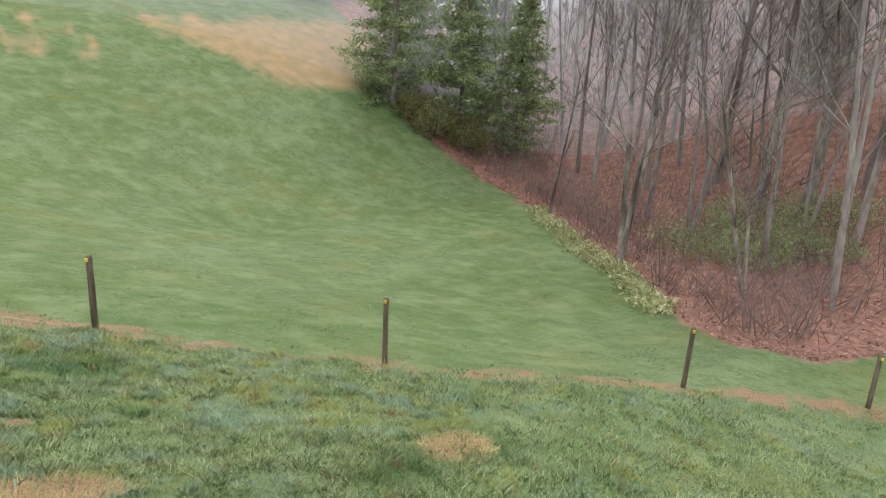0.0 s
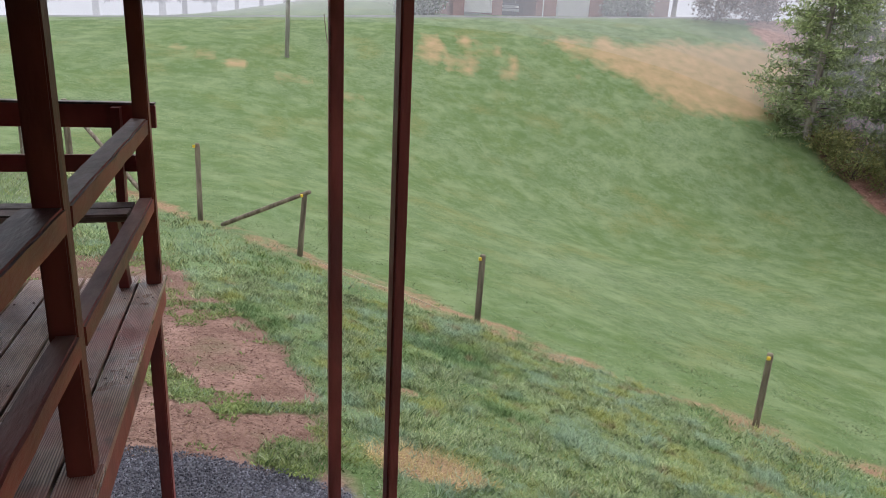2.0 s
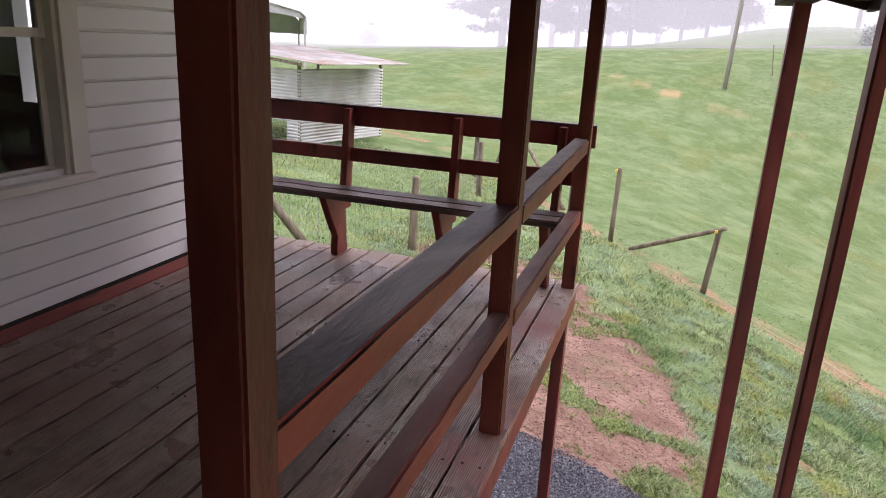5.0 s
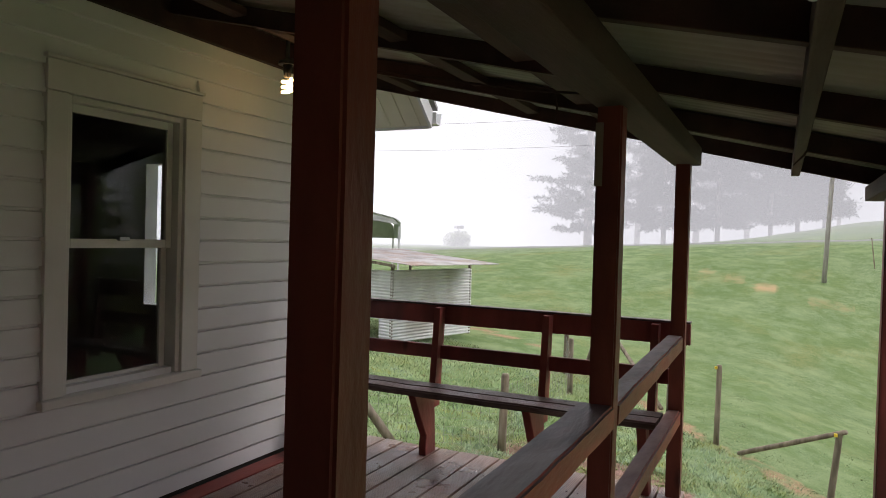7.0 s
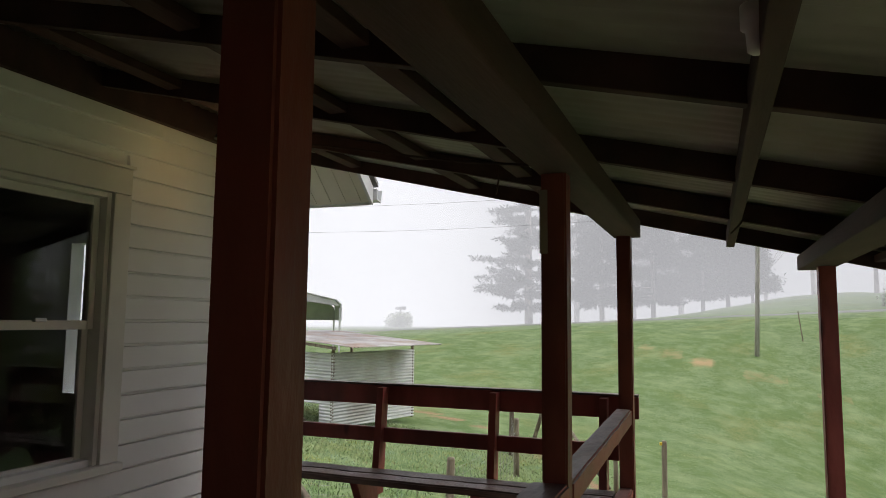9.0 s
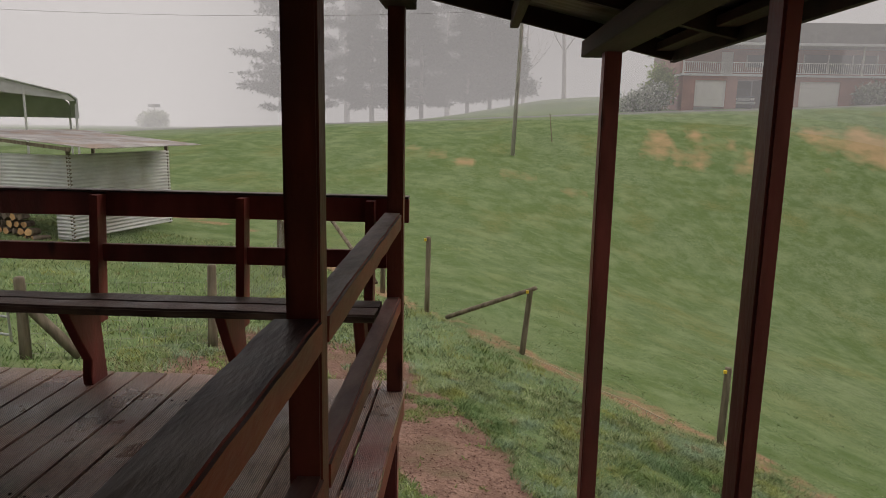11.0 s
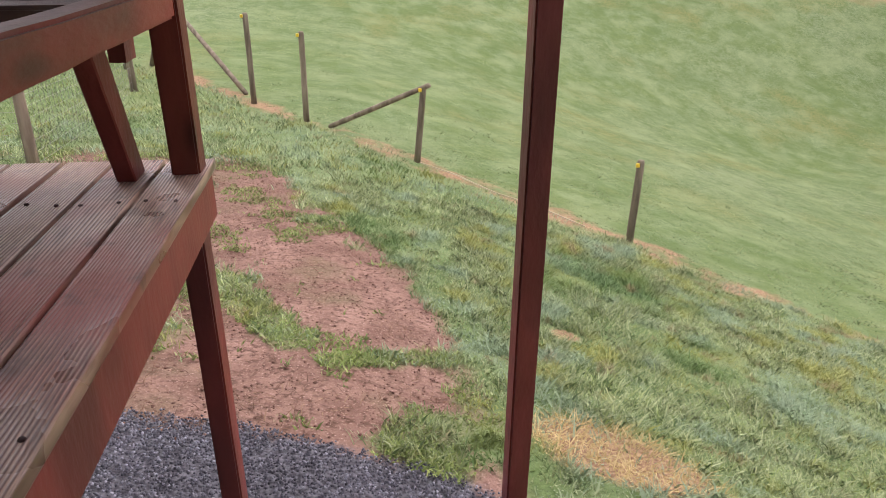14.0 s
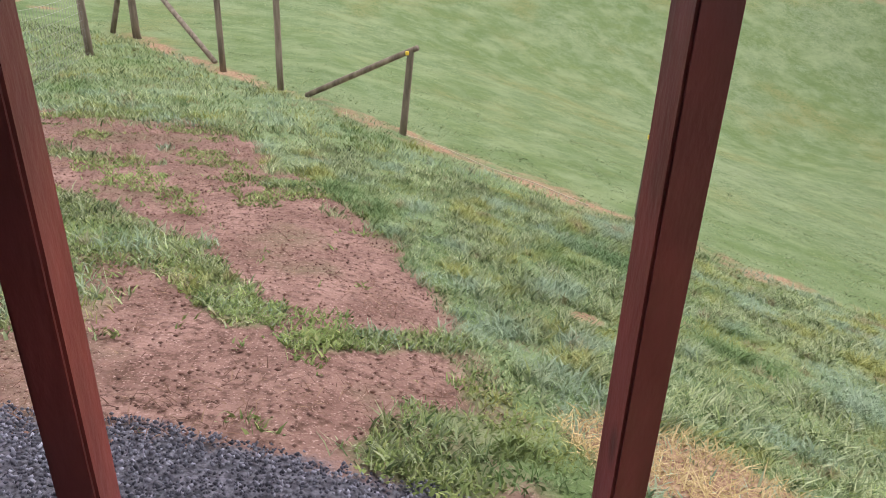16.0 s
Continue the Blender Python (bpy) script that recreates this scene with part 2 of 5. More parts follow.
def timber(a, b, w, d, bevel=0.006, up=(0, 0, 1)):
    """A squared timber from a to b, w across, d deep (along up)."""
    a, b = Vector(a), Vector(b)
    ax = (b - a).normalized()
    side = ax.cross(Vector(up))
    side = side.normalized() if side.length > 1e-4 else Vector((1, 0, 0))
    u = side.cross(ax)
    bm = B(-w / 2, 0, -d / 2, w / 2, (b - a).length, d / 2, bevel)
    m = Matrix((side, ax, u)).transposed().to_4x4()
    m.translation = a
    bmesh.ops.transform(bm, matrix=m, verts=bm.verts)
    return bm


def tube(bm, pts, radii, sides=6, cap=True):
    """A tapered tube along points."""
    rings = []
    for i, p in enumerate(pts):
        p = Vector(p)
        t = (Vector(pts[min(i + 1, len(pts) - 1)]) - Vector(pts[max(i - 1, 0)])).normalized()
        u = t.cross(Vector((0.31, 0.17, 0.93)))
        u = u.normalized() if u.length > 1e-3 else Vector((1, 0, 0))
        v = t.cross(u)
        rings.append([bm.verts.new(p + radii[i] * (math.cos(2 * math.pi * k / sides) * u + math.sin(2 * math.pi * k / sides) * v)) for k in range(sides)])
    for r0, r1 in zip(rings, rings[1:]):
        for k in range(sides):
            bm.faces.new((r0[k], r0[(k + 1) % sides], r1[(k + 1) % sides], r1[k]))
    if cap:
        bm.faces.new(rings[-1])
        bm.faces.new(rings[0][::-1])
    return bm


def prism(pts, y0, y1, axis="y"):
    """An outline (u, v) pushed from y0 to y1 along an axis."""
    bm = bmesh.new()
    put = {"y": lambda u, v, w: (u, w, v), "x": lambda u, v, w: (w, u, v), "z": lambda u, v, w: (u, v, w)}[axis]
    a = [bm.verts.new(put(u, v, y0)) for u, v in pts]
    b = [bm.verts.new(put(u, v, y1)) for u, v in pts]
    n = len(pts)
    for i in range(n):
        bm.faces.new((a[i], a[(i + 1) % n], b[(i + 1) % n], b[i]))
    bm.faces.new(a[::-1]), bm.faces.new(b)
    bmesh.ops.recalc_face_normals(bm, faces=bm.faces)
    return bm


def from_arrays(name, verts, faces, material):
    """A triangle mesh straight from arrays."""
    me = bpy.data.meshes.new(name)
    nv, nf = len(verts), len(faces)
    me.vertices.add(nv)
    me.vertices.foreach_set("co", np.asarray(verts, dtype=np.float32).ravel())
    me.loops.add(nf * 3)
    me.loops.foreach_set("vertex_index", np.asarray(faces, dtype=np.int32).ravel())
    me.polygons.add(nf)
    me.polygons.foreach_set("loop_start", np.arange(0, nf * 3, 3, dtype=np.int32))
    me.update(calc_edges=True)
    me.materials.append(material)
    return me


# ---------------------------------------------------------------- the lie of the land
def ss(a, b, v):
    t = np.clip((v - a) / (b - a), 0, 1)
    return t * t * (3 - 2 * t)


def land(x, y):
    """Height of the ground: the yard falls away to a hollow, the far bank climbs to the lane."""
    x, y = np.asarray(x, dtype=float), np.asarray(y, dtype=float)
    g = np.where(x < 13, x, 13 + 7 * (1 - np.exp(-(np.maximum(x, 13) - 13) / 7)))
    g = np.where(g < 0, np.maximum(g, -14) * 0.35, g)
    d = np.maximum(y - 4.7, 0)
    yard = -1.86 - 0.27 * g - 1.3 * (1 - np.exp(-d / 6.5))
    w = ss(24, 53, y)
    bank = 1.5 + 0.05 * np.clip(x, -30, 40) + 0.3 * ss(48, 57, y)
    z = yard * (1 - w) + bank * w
    z = z + 2.2 * np.exp(-((x - 12) / 13.0) ** 2 - ((y - 84) / 15.0) ** 2)
    z = z + 34.0 * ss(34, 100, x + 0.25 * (20 - y)) * (1 - ss(30, 52, y))
    return z + 0.035 * np.sin(x * 0.9 + 1.3 * np.sin(y * 0.4)) * np.sin(y * 0.7 + 0.6) * ss(3, 12, np.hypot(x, y - 3))


def land1(x, y):
    return float(land(x, y))


# ---------------------------------------------------------------- ground
FOREST_Y = (-40, 2.3, 3.6, 5.3, 7.5, 9.7, 12.6, 15.8, 21.9, 25.6, 29.7, 34.4, 47, 70)
FOREST_X = (64, 22.1, 19.2, 18.7, 20.4, 22.4, 25.4, 27.6, 32.5, 34.3, 34.5, 33.9, 38, 46)
FENCE_X = (-14, -4.35, -1.96, -0.78, 1.25, 4.47, 8.44, 13.54, 17.1, 26)
FENCE_Y = (22.5, 20.2, 16.9, 15.44, 13.75, 11.5, 8.26, 4.56, 1.6, -5)


def fbm(x, y, s, seed=0):
    """Cheap smooth noise from -1 to 1 out of turned sines."""
    v = 0.0
    for k, (a, f) in enumerate(((0.5, 1.0), (0.3, 2.1), (0.2, 4.3))):
        c, d = math.cos(seed + k * 1.7), math.sin(seed + k * 1.7)
        u, w = (x * c - y * d) * f / s, (x * d + y * c) * f / s
        v = v + a * np.sin(u + 1.7 * np.sin(w * 0.8 + seed)) * np.sin(w + 1.3 * np.sin(u * 0.7 + k))
    return v


def fence_gap(x, y):
    return np.abs(y - np.interp(x, FENCE_X, FENCE_Y)) * 0.79


def gravel_at(x, y):
    return ss(0.12, -0.12, y - (4.85 - 0.25 * x - 0.05 * np.maximum(x, 0) ** 2) + 0.08 * fbm(x, y, 0.15)) * ss(1.25, 0.95, x) * ss(-8, -6.5, x)


def capsule(x, y, a, b, r):
    """One inside a rounded stroke from a to b, fading out at radius r."""
    dx, dy = b[0] - a[0], b[1] - a[1]
    q = np.clip(((x - a[0]) * dx + (y - a[1]) * dy) / (dx * dx + dy * dy), 0, 1)
    return ss(1.25, 0.55, np.hypot(x - a[0] - q * dx, y - a[1] - q * dy) / r + 0.45 * fbm(x, y, 0.16, 3))


def clover_at(x, y):
    """Green weedy patches lying on the bare dirt."""
    c = capsule(x, y, (-2.2, 8.5), (-1.0, 7.35), 0.34) + capsule(x, y, (-1.05, 7.4), (-0.25, 6.2), 0.22)
    c = c + 0.75 * capsule(x, y, (-1.95, 7.6), (-1.6, 6.1), 0.55) + capsule(x, y, (0.02, 5.88), (1.05, 6.3), 0.13)
    c = c + capsule(x, y, (0.60, 4.85), (0.76, 5.16), 0.33) + capsule(x, y, (-0.42, 9.6), (-0.22, 9.62), 0.17)
    return np.clip(c, 0, 1)


def dirt_at(x, y):
    r = np.interp(y, (4, 5.4, 6.35, 6.97, 7.44, 8.2, 8.8, 9.6, 11.85, 12.6, 14), (0.98, 0.98, 0.98, 0.98, 0.76, 0.70, 0.42, 0.05, -1.0, -1.6, -2.3))
    m = ss(0.22, -0.22, x - r + 0.20 * fbm(x, y, 0.28, 2)) * ss(-5.0, -3.6, x) * ss(13.2, 11.6, y + 0.4 * fbm(x, y, 0.7, 1))
    thin = ss(0.10, 0.55, fbm(x, y, 0.6, 5)) * ss(6.5, 9.5, y)
    return np.clip(m - 0.62 * clover_at(x, y) - 0.6 * thin, 0, 1)


def straw_at(x, y):
    strip = ss(0.62, 0.10, fence_gap(x, y) + 0.34 * fbm(x, y, 0.42, 3) + 0.26 * fbm(x, y, 1.7, 8) - 0.05) * ss(-6, -3.5, x) * np.clip(0.66 + 0.85 * fbm(x, y, 0.45, 4), 0, 1)
    spots = ss(1.15, 0.65, np.hypot((x - 1.80) / 0.62, (y - 5.10 + 0.25 * (x - 1.8)) / 0.42) + 0.25 * fbm(x, y, 0.2, 4)) + 0.85 * ss(1.1, 0.4, np.hypot((x - 6.1) / 0.75, (y - 4.3) / 0.5))
    spots = spots + 0.6 * ss(1, .4, np.hypot((x + 0.6) / 0.3, (y - 5.35) / 0.16)) + 0.6 * ss(1, .4, np.hypot((x + 0.62) / 0.22, (y - 5.95) / 0.16))
    spots = spots + 0.8 * capsule(x, y, (-10.6, 25.0), (-8.7, 23.9), 0.32) + 0.8 * capsule(x, y, (-8.7, 23.9), (-7.3, 23.7), 0.26)
    spots = spots + 0.8 * ss(1.1, 0.5, np.hypot((x - 2.12) / 0.2, (y - 7.2) / 0.17)) + 0.5 * ss(1, 0.3, np.hypot((x - 4.6) / 0.6, (y - 8.2) / 0.12))
    return np.clip(strip + spots, 0, 1)


def leaves_at(x, y):
    return ss(-0.5, 0.6, x - np.interp(y, FOREST_Y, FOREST_X) + 0.5 * fbm(x, y, 1.5, 6))


def hay_at(x, y):
    main = ss(22.5, 27.0, x + 0.9 * (y - 42) + 1.2 * fbm(x, y, 1.6, 4)) * ss(37.2, 39.2, y + 0.6 * fbm(x, y, 2, 2)) * ss(47.5, 44.5, y + 0.8 * fbm(x, y, 1.8, 6)) * ss(40, 36, x)
    streak = ss(9, 12, x) * ss(27, 23, x) * ss(40.3, 42.0, y) * ss(48, 46.5, y) * ss(-0.20, 0.45, fbm(x, y * 2.4, 1.2, 7) + 0.3 * fbm(x, y, 3.0, 2))
    track = 0.45 * capsule(x, y, (-3.8, 42.0), (-0.3, 38.8), 0.5) + 0.45 * capsule(x, y, (-0.3, 38.8), (5.8, 36.5), 0.5)
    return np.clip(main + 0.8 * streak + track, 0, 1)


def lane_at(x, y):
    return ss(53.2, 53.7, y) * ss(57.2, 56.7, y)


def spread(lo, hi, step, far, ratio):
    inner = list(np.arange(lo, hi + step / 2, step))
    a, s = [lo], step
    while a[-1] > -far:
        s *= ratio
        a.append(a[-1] - s)
    b, s = [hi], step
    while b[-1] < far:
        s *= ratio
        b.append(b[-1] + s)
    return np.array(a[:0:-1] + inner + b[1:])


gx, gy = spread(-4.0, 6.0, 0.09, 900, 1.055), spread(3.6, 14.5, 0.09, 900, 1.05)
GX, GY = np.meshgrid(gx, gy)
GZ = land(GX, GY) + 0.02 * fbm(GX, GY, 0.22, 9) * ss(30, 15, np.hypot(GX, GY))
GZ = GZ - 0.03 * gravel_at(GX, GY) - 0.035 * dirt_at(GX, GY)
nx_, ny_ = len(gx), len(gy)
ii = np.arange(nx_ * ny_).reshape(ny_, nx_)
quads = np.stack([ii[:-1, :-1], ii[:-1, 1:], ii[1:, 1:], ii[1:, :-1]], -1).reshape(-1, 4)
tris = np.concatenate([quads[:, [0, 1, 2]], quads[:, [0, 2, 3]]])


def ground_material():
    m = bpy.data.materials.new("ground")
    m.use_nodes = True
    n, l = m.node_tree.nodes, m.node_tree.links
    b = n["Principled BSDF"]
    b.inputs["Roughness"].default_value, b.inputs["Specular IOR Level"].default_value = 0.9, 0.15
    co = n.new("ShaderNodeTexCoord")

    def noise_of(scale, detail=6.0):
        t = n.new("ShaderNodeTexNoise")
        t.inputs["Scale"].default_value, t.inputs["Detail"].default_value = scale, detail
        l.new(co.outputs["Object"], t.inputs["Vector"])
        return t.outputs[0]

    def blend(f, c1, c2):
        mx = n.new("ShaderNodeMix")
        mx.data_type = "RGBA"
        for k, v in ((0, f), (6, c1), (7, c2)):
            if isinstance(v, tuple):
                mx.inputs[k].default_value = (*v, 1)
            else:
                l.new(v, mx.inputs[k])
        return mx.outputs[2]

    def ranged(v, lo, hi):
        r = n.new("ShaderNodeMapRange")
        r.inputs[1].default_value, r.inputs[2].default_value = lo, hi
        l.new(v, r.inputs[0])
        return r.outputs[0]

    def masked(name, rough_scale, sharp=0.18):
        a = n.new("ShaderNodeAttribute")
        a.attribute_name = name
        ad = n.new("ShaderNodeMath")
        ad.operation = "ADD"
        sc = n.new("ShaderNodeMath")
        sc.operation = "MULTIPLY_ADD"
        l.new(noise_of(rough_scale), sc.inputs[0])
        sc.inputs[1].default_value, sc.inputs[2].default_value = 0.9, -0.45
        l.new(a.outputs["Fac"], ad.inputs[0]), l.new(sc.outputs[0], ad.inputs[1])
        return ranged(ad.outputs[0], 0.5 - sharp, 0.5 + sharp)

    grass = blend(ranged(noise_of(0.55, 8), 0.35, 0.65), (0.095, 0.155, 0.050), (0.165, 0.220, 0.078))
    grass = blend(ranged(noise_of(0.13, 5), 0.45, 0.7), grass, (0.215, 0.265, 0.150))
    grass = blend(ranged(noise_of(5.0, 9), 0.25, 0.60), (0.105, 0.160, 0.055), grass)
    grass = blend(ranged(noise_of(1.7, 8), 0.45, 0.80), grass, (0.20, 0.265, 0.135))
    grass = blend(ranged(noise_of(0.33, 7), 0.54, 0.68), grass, (0.185, 0.205, 0.075))
    grass = blend(ranged(noise_of(14.0, 5), 0.50, 0.72), grass, (0.075, 0.125, 0.042))
    grass = blend(ranged(noise_of(3.2, 9), 0.52, 0.74), grass, (0.095, 0.150, 0.050))
    grass = blend(ranged(noise_of(34.0, 4), 0.50, 0.66), grass, (0.105, 0.165, 0.058))
    grass = blend(ranged(noise_of(0.9, 9), 0.46, 0.86), grass, (0.225, 0.285, 0.14))
    dirt = blend(ranged(noise_of(2.5, 9), 0.3, 0.7), (0.155, 0.088, 0.064), (0.30, 0.188, 0.148))
    dirt = blend(ranged(noise_of(18.0, 9), 0.48, 0.66), dirt, (0.12, 0.068, 0.048))
    dirt = blend(ranged(noise_of(1.1, 6), 0.54, 0.66), dirt, (0.165, 0.12, 0.075))
    dirt = blend(ranged(noise_of(70.0, 3), 0.58, 0.70), dirt, (0.40, 0.28, 0.23))
    straw = blend(ranged(noise_of(30.0, 6), 0.35, 0.65), (0.19, 0.105, 0.065), (0.40, 0.28, 0.165))
    gravel = blend(ranged(noise_of(45.0, 4), 0.35, 0.65), (0.06, 0.06, 0.07), (0.20, 0.20, 0.225))
    leaf = blend(ranged(noise_of(2.2, 8), 0.35, 0.65), (0.22, 0.115, 0.085), (0.40, 0.23, 0.17))
    hay = blend(ranged(noise_of(1.2, 8), 0.3, 0.7), (0.42, 0.29, 0.16), (0.30, 0.235, 0.12))
    lane = blend(ranged(noise_of(1.0, 5), 0.3, 0.7), (0.16, 0.16, 0.16), (0.24, 0.235, 0.23))
    col = blend(masked("leaves", 1.1), grass, leaf)
    col = blend(masked("hay", 1.6, 0.3), col, hay)
    col = blend(masked("lane", 0.6), col, lane)
    col = blend(masked("straw", 5.0, 0.3), col, straw)
    col = blend(masked("dirt", 4.0, 0.3), col, dirt)
    col = blend(masked("gravel", 14.0), col, gravel)
    l.new(col, b.inputs["Base Color"])
    bp = n.new("ShaderNodeBump")
    bp.inputs["Strength"].default_value, bp.inputs["Distance"].default_value = 0.7, 0.03
    l.new(noise_of(26.0, 8), bp.inputs["Height"])
    l.new(bp.outputs[0], b.inputs["Normal"])
    return m


GROUND = ground_material()
gme = from_arrays("ground", np.stack([GX, GY, GZ], -1).reshape(-1, 3), tris, GROUND)
for key, f in (("gravel", gravel_at), ("dirt", dirt_at), ("straw", straw_at), ("leaves", leaves_at), ("hay", hay_at), ("lane", lane_at)):
    at = gme.attributes.new(key, "FLOAT", "POINT")
    at.data.foreach_set("value", np.asarray(f(GX, GY), dtype=np.float32).ravel())
for p_ in gme.polygons:
    p_.use_smooth = True
tagged(new("ground", gme), "sloping yard of grass, red dirt and gravel", "ground", kind="structure")


# ---------------------------------------------------------------- the house: clapboard wall, window, eave
WX, WY = -2.63, 3.80
LAP = 0.128
WIN = (1.557, 2.467, 0.62, 2.17)


def siding_run(y0, y1, z0, z1, material):
    """One length of lap board facing +x: thin at the top with a sunk channel, proud at the foot."""
    return prism([(WX - 0.012, z1), (WX - 0.010, z1), (WX - 0.010, z1 - 0.013), (WX + 0.005, z1 - 0.016), (WX + 0.018, z0 + 0.004), (WX + 0.016, z0), (WX - 0.012, z0)], y0, y1, "y")


wall = structure("wall_east", bmesh.new(), SIDING)
bw = bmesh.new()
for a in ((-4.0, 1.617, -2.0, 3.0), (2.407, WY - 0.015, -2.0, 3.0)):
    box(bw, WX - 0.14, a[0], a[2], WX - 0.0125, a[1], a[3])
box(bw, WX - 0.14, 1.617, -2.0, WX - 0.0125, 2.407, 0.69)
box(bw, WX - 0.14, 1.617, 2.11, WX - 0.0125, 2.407, 3.0)
bw.to_mesh(wall.data)
bw.free()
k = 0
z = 0.105 - LAP
while z < 2.62:
    spans = [(-3.2, WY - 0.07)]
    if z + LAP > WIN[2] and z < WIN[3]:
        spans = [(-3.2, WIN[0] + 0.005), (WIN[1] - 0.005, WY - 0.07)]
    for s_ in spans:
        part("clapboard", siding_run(s_[0], s_[1], max(z, 0.006), z + LAP, SIDING), SIDING, wall)
    z += LAP
structure("corner_trim", B(WX - 0.14, WY - 0.07, -0.35, WX + 0.026, WY + 0.02, 2.75, 0.004), TRIM)
nw = bmesh.new()
for a in ((-9.0, -4.42, -1.9, 2.95), (-4.06, WX - 0.142, -1.9, 2.95), (-4.42, -4.06, -1.9, 0.81), (-4.42, -4.06, 1.97, 2.95)):
    box(nw, a[0], WY - 0.13, a[2], a[1], WY - 0.01, a[3])
structure("wall_north", nw, SIDING)
structure("wall_west", B(-9.12, -4.0, -1.9, -9.0, WY, 2.95), SIDING)
structure("wall_south", B(-9.0, -4.12, -1.9, WX - 0.142, -4.0, 2.95), SIDING)
# Room faces are near black: the dimness indoors is put into their colour.
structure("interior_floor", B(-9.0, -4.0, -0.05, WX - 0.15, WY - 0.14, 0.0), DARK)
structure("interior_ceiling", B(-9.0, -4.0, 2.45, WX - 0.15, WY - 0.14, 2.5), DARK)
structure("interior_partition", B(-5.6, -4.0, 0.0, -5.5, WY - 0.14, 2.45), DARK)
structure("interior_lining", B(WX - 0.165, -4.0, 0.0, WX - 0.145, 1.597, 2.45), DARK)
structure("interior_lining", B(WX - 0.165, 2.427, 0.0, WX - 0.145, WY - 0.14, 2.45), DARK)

GLASS = bpy.data.materials.new("window_glass")
GLASS.use_nodes = True
gb = GLASS.node_tree.nodes["Principled BSDF"]
gb.inputs["Transmission Weight"].default_value, gb.inputs["Roughness"].default_value = 1.0, 0.0
gb.inputs["IOR"].default_value, gb.inputs["Base Color"].default_value = 1.45, (0.75, 0.78, 0.78, 1)

win = tagged(thing("window_1", "white framed double-hung window with dark glass", "window", at=(WX, 2.007, 1.4)), kind="structure")


def win_part(name, bm, material, label=""):
    bmesh.ops.translate(bm, verts=bm.verts, vec=(-WX, -2.007, -1.4))
    return part(name, bm, material, win, label)


for nm, a in (("casing", (1.557, 0.66, 1.662, 2.04)), ("casing", (2.352, 0.66, 2.467, 2.04)), ("head_casing", (1.557, 2.043, 2.467, 2.18))):
    win_part(nm, B(WX - 0.01, a[0], a[1], WX + 0.032, a[2], a[3], 0.004), TRIM)
win_part("drip_cap", B(WX - 0.01, 1.547, 2.183, WX + 0.045, 2.477, 2.2, 0.003), TRIM)
win_part("window_sill", B(WX - 0.10, 1.542, 0.615, WX + 0.055, 2.482, 0.657, 0.006), TRIM)
for nm, a in (("jamb", (1.662, 0.66, 1.689, 2.04)), ("jamb", (2.325, 0.66, 2.352, 2.04)), ("jamb", (1.689, 2.012, 2.325, 2.04))):
    win_part(nm, B(WX - 0.12, a[0], a[1], WX + 0.012, a[2], a[3], 0.003), TRIM)
for nm, z0, z1, xo in (("upper_sash", 1.335, 2.010, -0.035), ("lower_sash", 0.66, 1.375, -0.068)):
    sb = bmesh.new()
    x0, x1 = WX + xo - 0.03, WX + xo
    for a in ((1.690, z0, 1.727, z1), (2.287, z0, 2.324, z1), (1.727, z0, 2.287, z0 + 0.045), (1.727, z1 - 0.04, 2.287, z1)):
        box(sb, x0, a[0], a[1], x1, a[2], a[3], 0.003)
    sash = win_part(nm, sb, TRIM)
    pane = win_part("pane", B(x0 + 0.012, 1.726, z0 + 0.044, x0 + 0.016, 2.288, z1 - 0.039), GLASS)
    pane.parent = sash
    pane.visible_shadow = False
win_part("sash_lock", B(WX - 0.035, 1.977, 1.372, WX - 0.008, 2.037, 1.392, 0.004), STEEL)

# eave of the house over the far corner
eave = thing("house_eave", "white ribbed soffit and fascia of the house eave", "eave", at=(-4.0, 4.50, 2.32))
sl = 0.88


def eave_part(nm, bm, material, label=""):
    bmesh.ops.translate(bm, verts=bm.verts, vec=(4.0, -4.50, -2.32))
    return part(nm, bm, material, eave, label)


eave_part("soffit", prism([(4.50, 2.32), (3.81, 2.32 + 0.69 * sl), (3.81, 2.335 + 0.69 * sl), (4.50, 2.335)], -9.0, -2.23, "x"), SOFFIT_CAST)
for i in range(10):
    x = -2.32 - i * 0.135
    eave_part("rib", prism([(4.49, 2.309 + 0.01 * sl), (3.82, 2.309 + 0.68 * sl), (3.82, 2.322 + 0.68 * sl), (4.49, 2.322 + 0.01 * sl)], x, x + 0.022, "x"), SOFFIT_CAST)
eave_part("rake_board", prism([(4.51, 2.30), (3.15, 2.30 + 1.36 * sl), (3.15, 2.44 + 1.36 * sl), (4.51, 2.44)], -2.23, -2.205, "x"), WHITE_METAL)
eave_part("fascia", B(-9.0, 4.50, 2.30, -2.23, 4.525, 2.44), WHITE_METAL)
eave_part("gutter", prism([(4.528, 2.43), (4.528, 2.34), (4.60, 2.33), (4.625, 2.43), (4.618, 2.43), (4.595, 2.34), (4.538, 2.35), (4.538, 2.43)], -9.0, -2.18, "x"), WHITE_METAL)
eave_part("roof", prism([(4.55, 2.445), (-0.85, 2.445 + 5.40 * sl), (-0.85, 2.475 + 5.40 * sl), (4.55, 2.475)], -9.3, -2.18, "x"), ROOFDK, "dark shingle roof")

# ---------------------------------------------------------------- porch deck
deck = tagged(thing("floor", "worn brown stained plank porch deck", "deck"), kind="structure")
bx = -0.134
i = 0
random.seed(3)
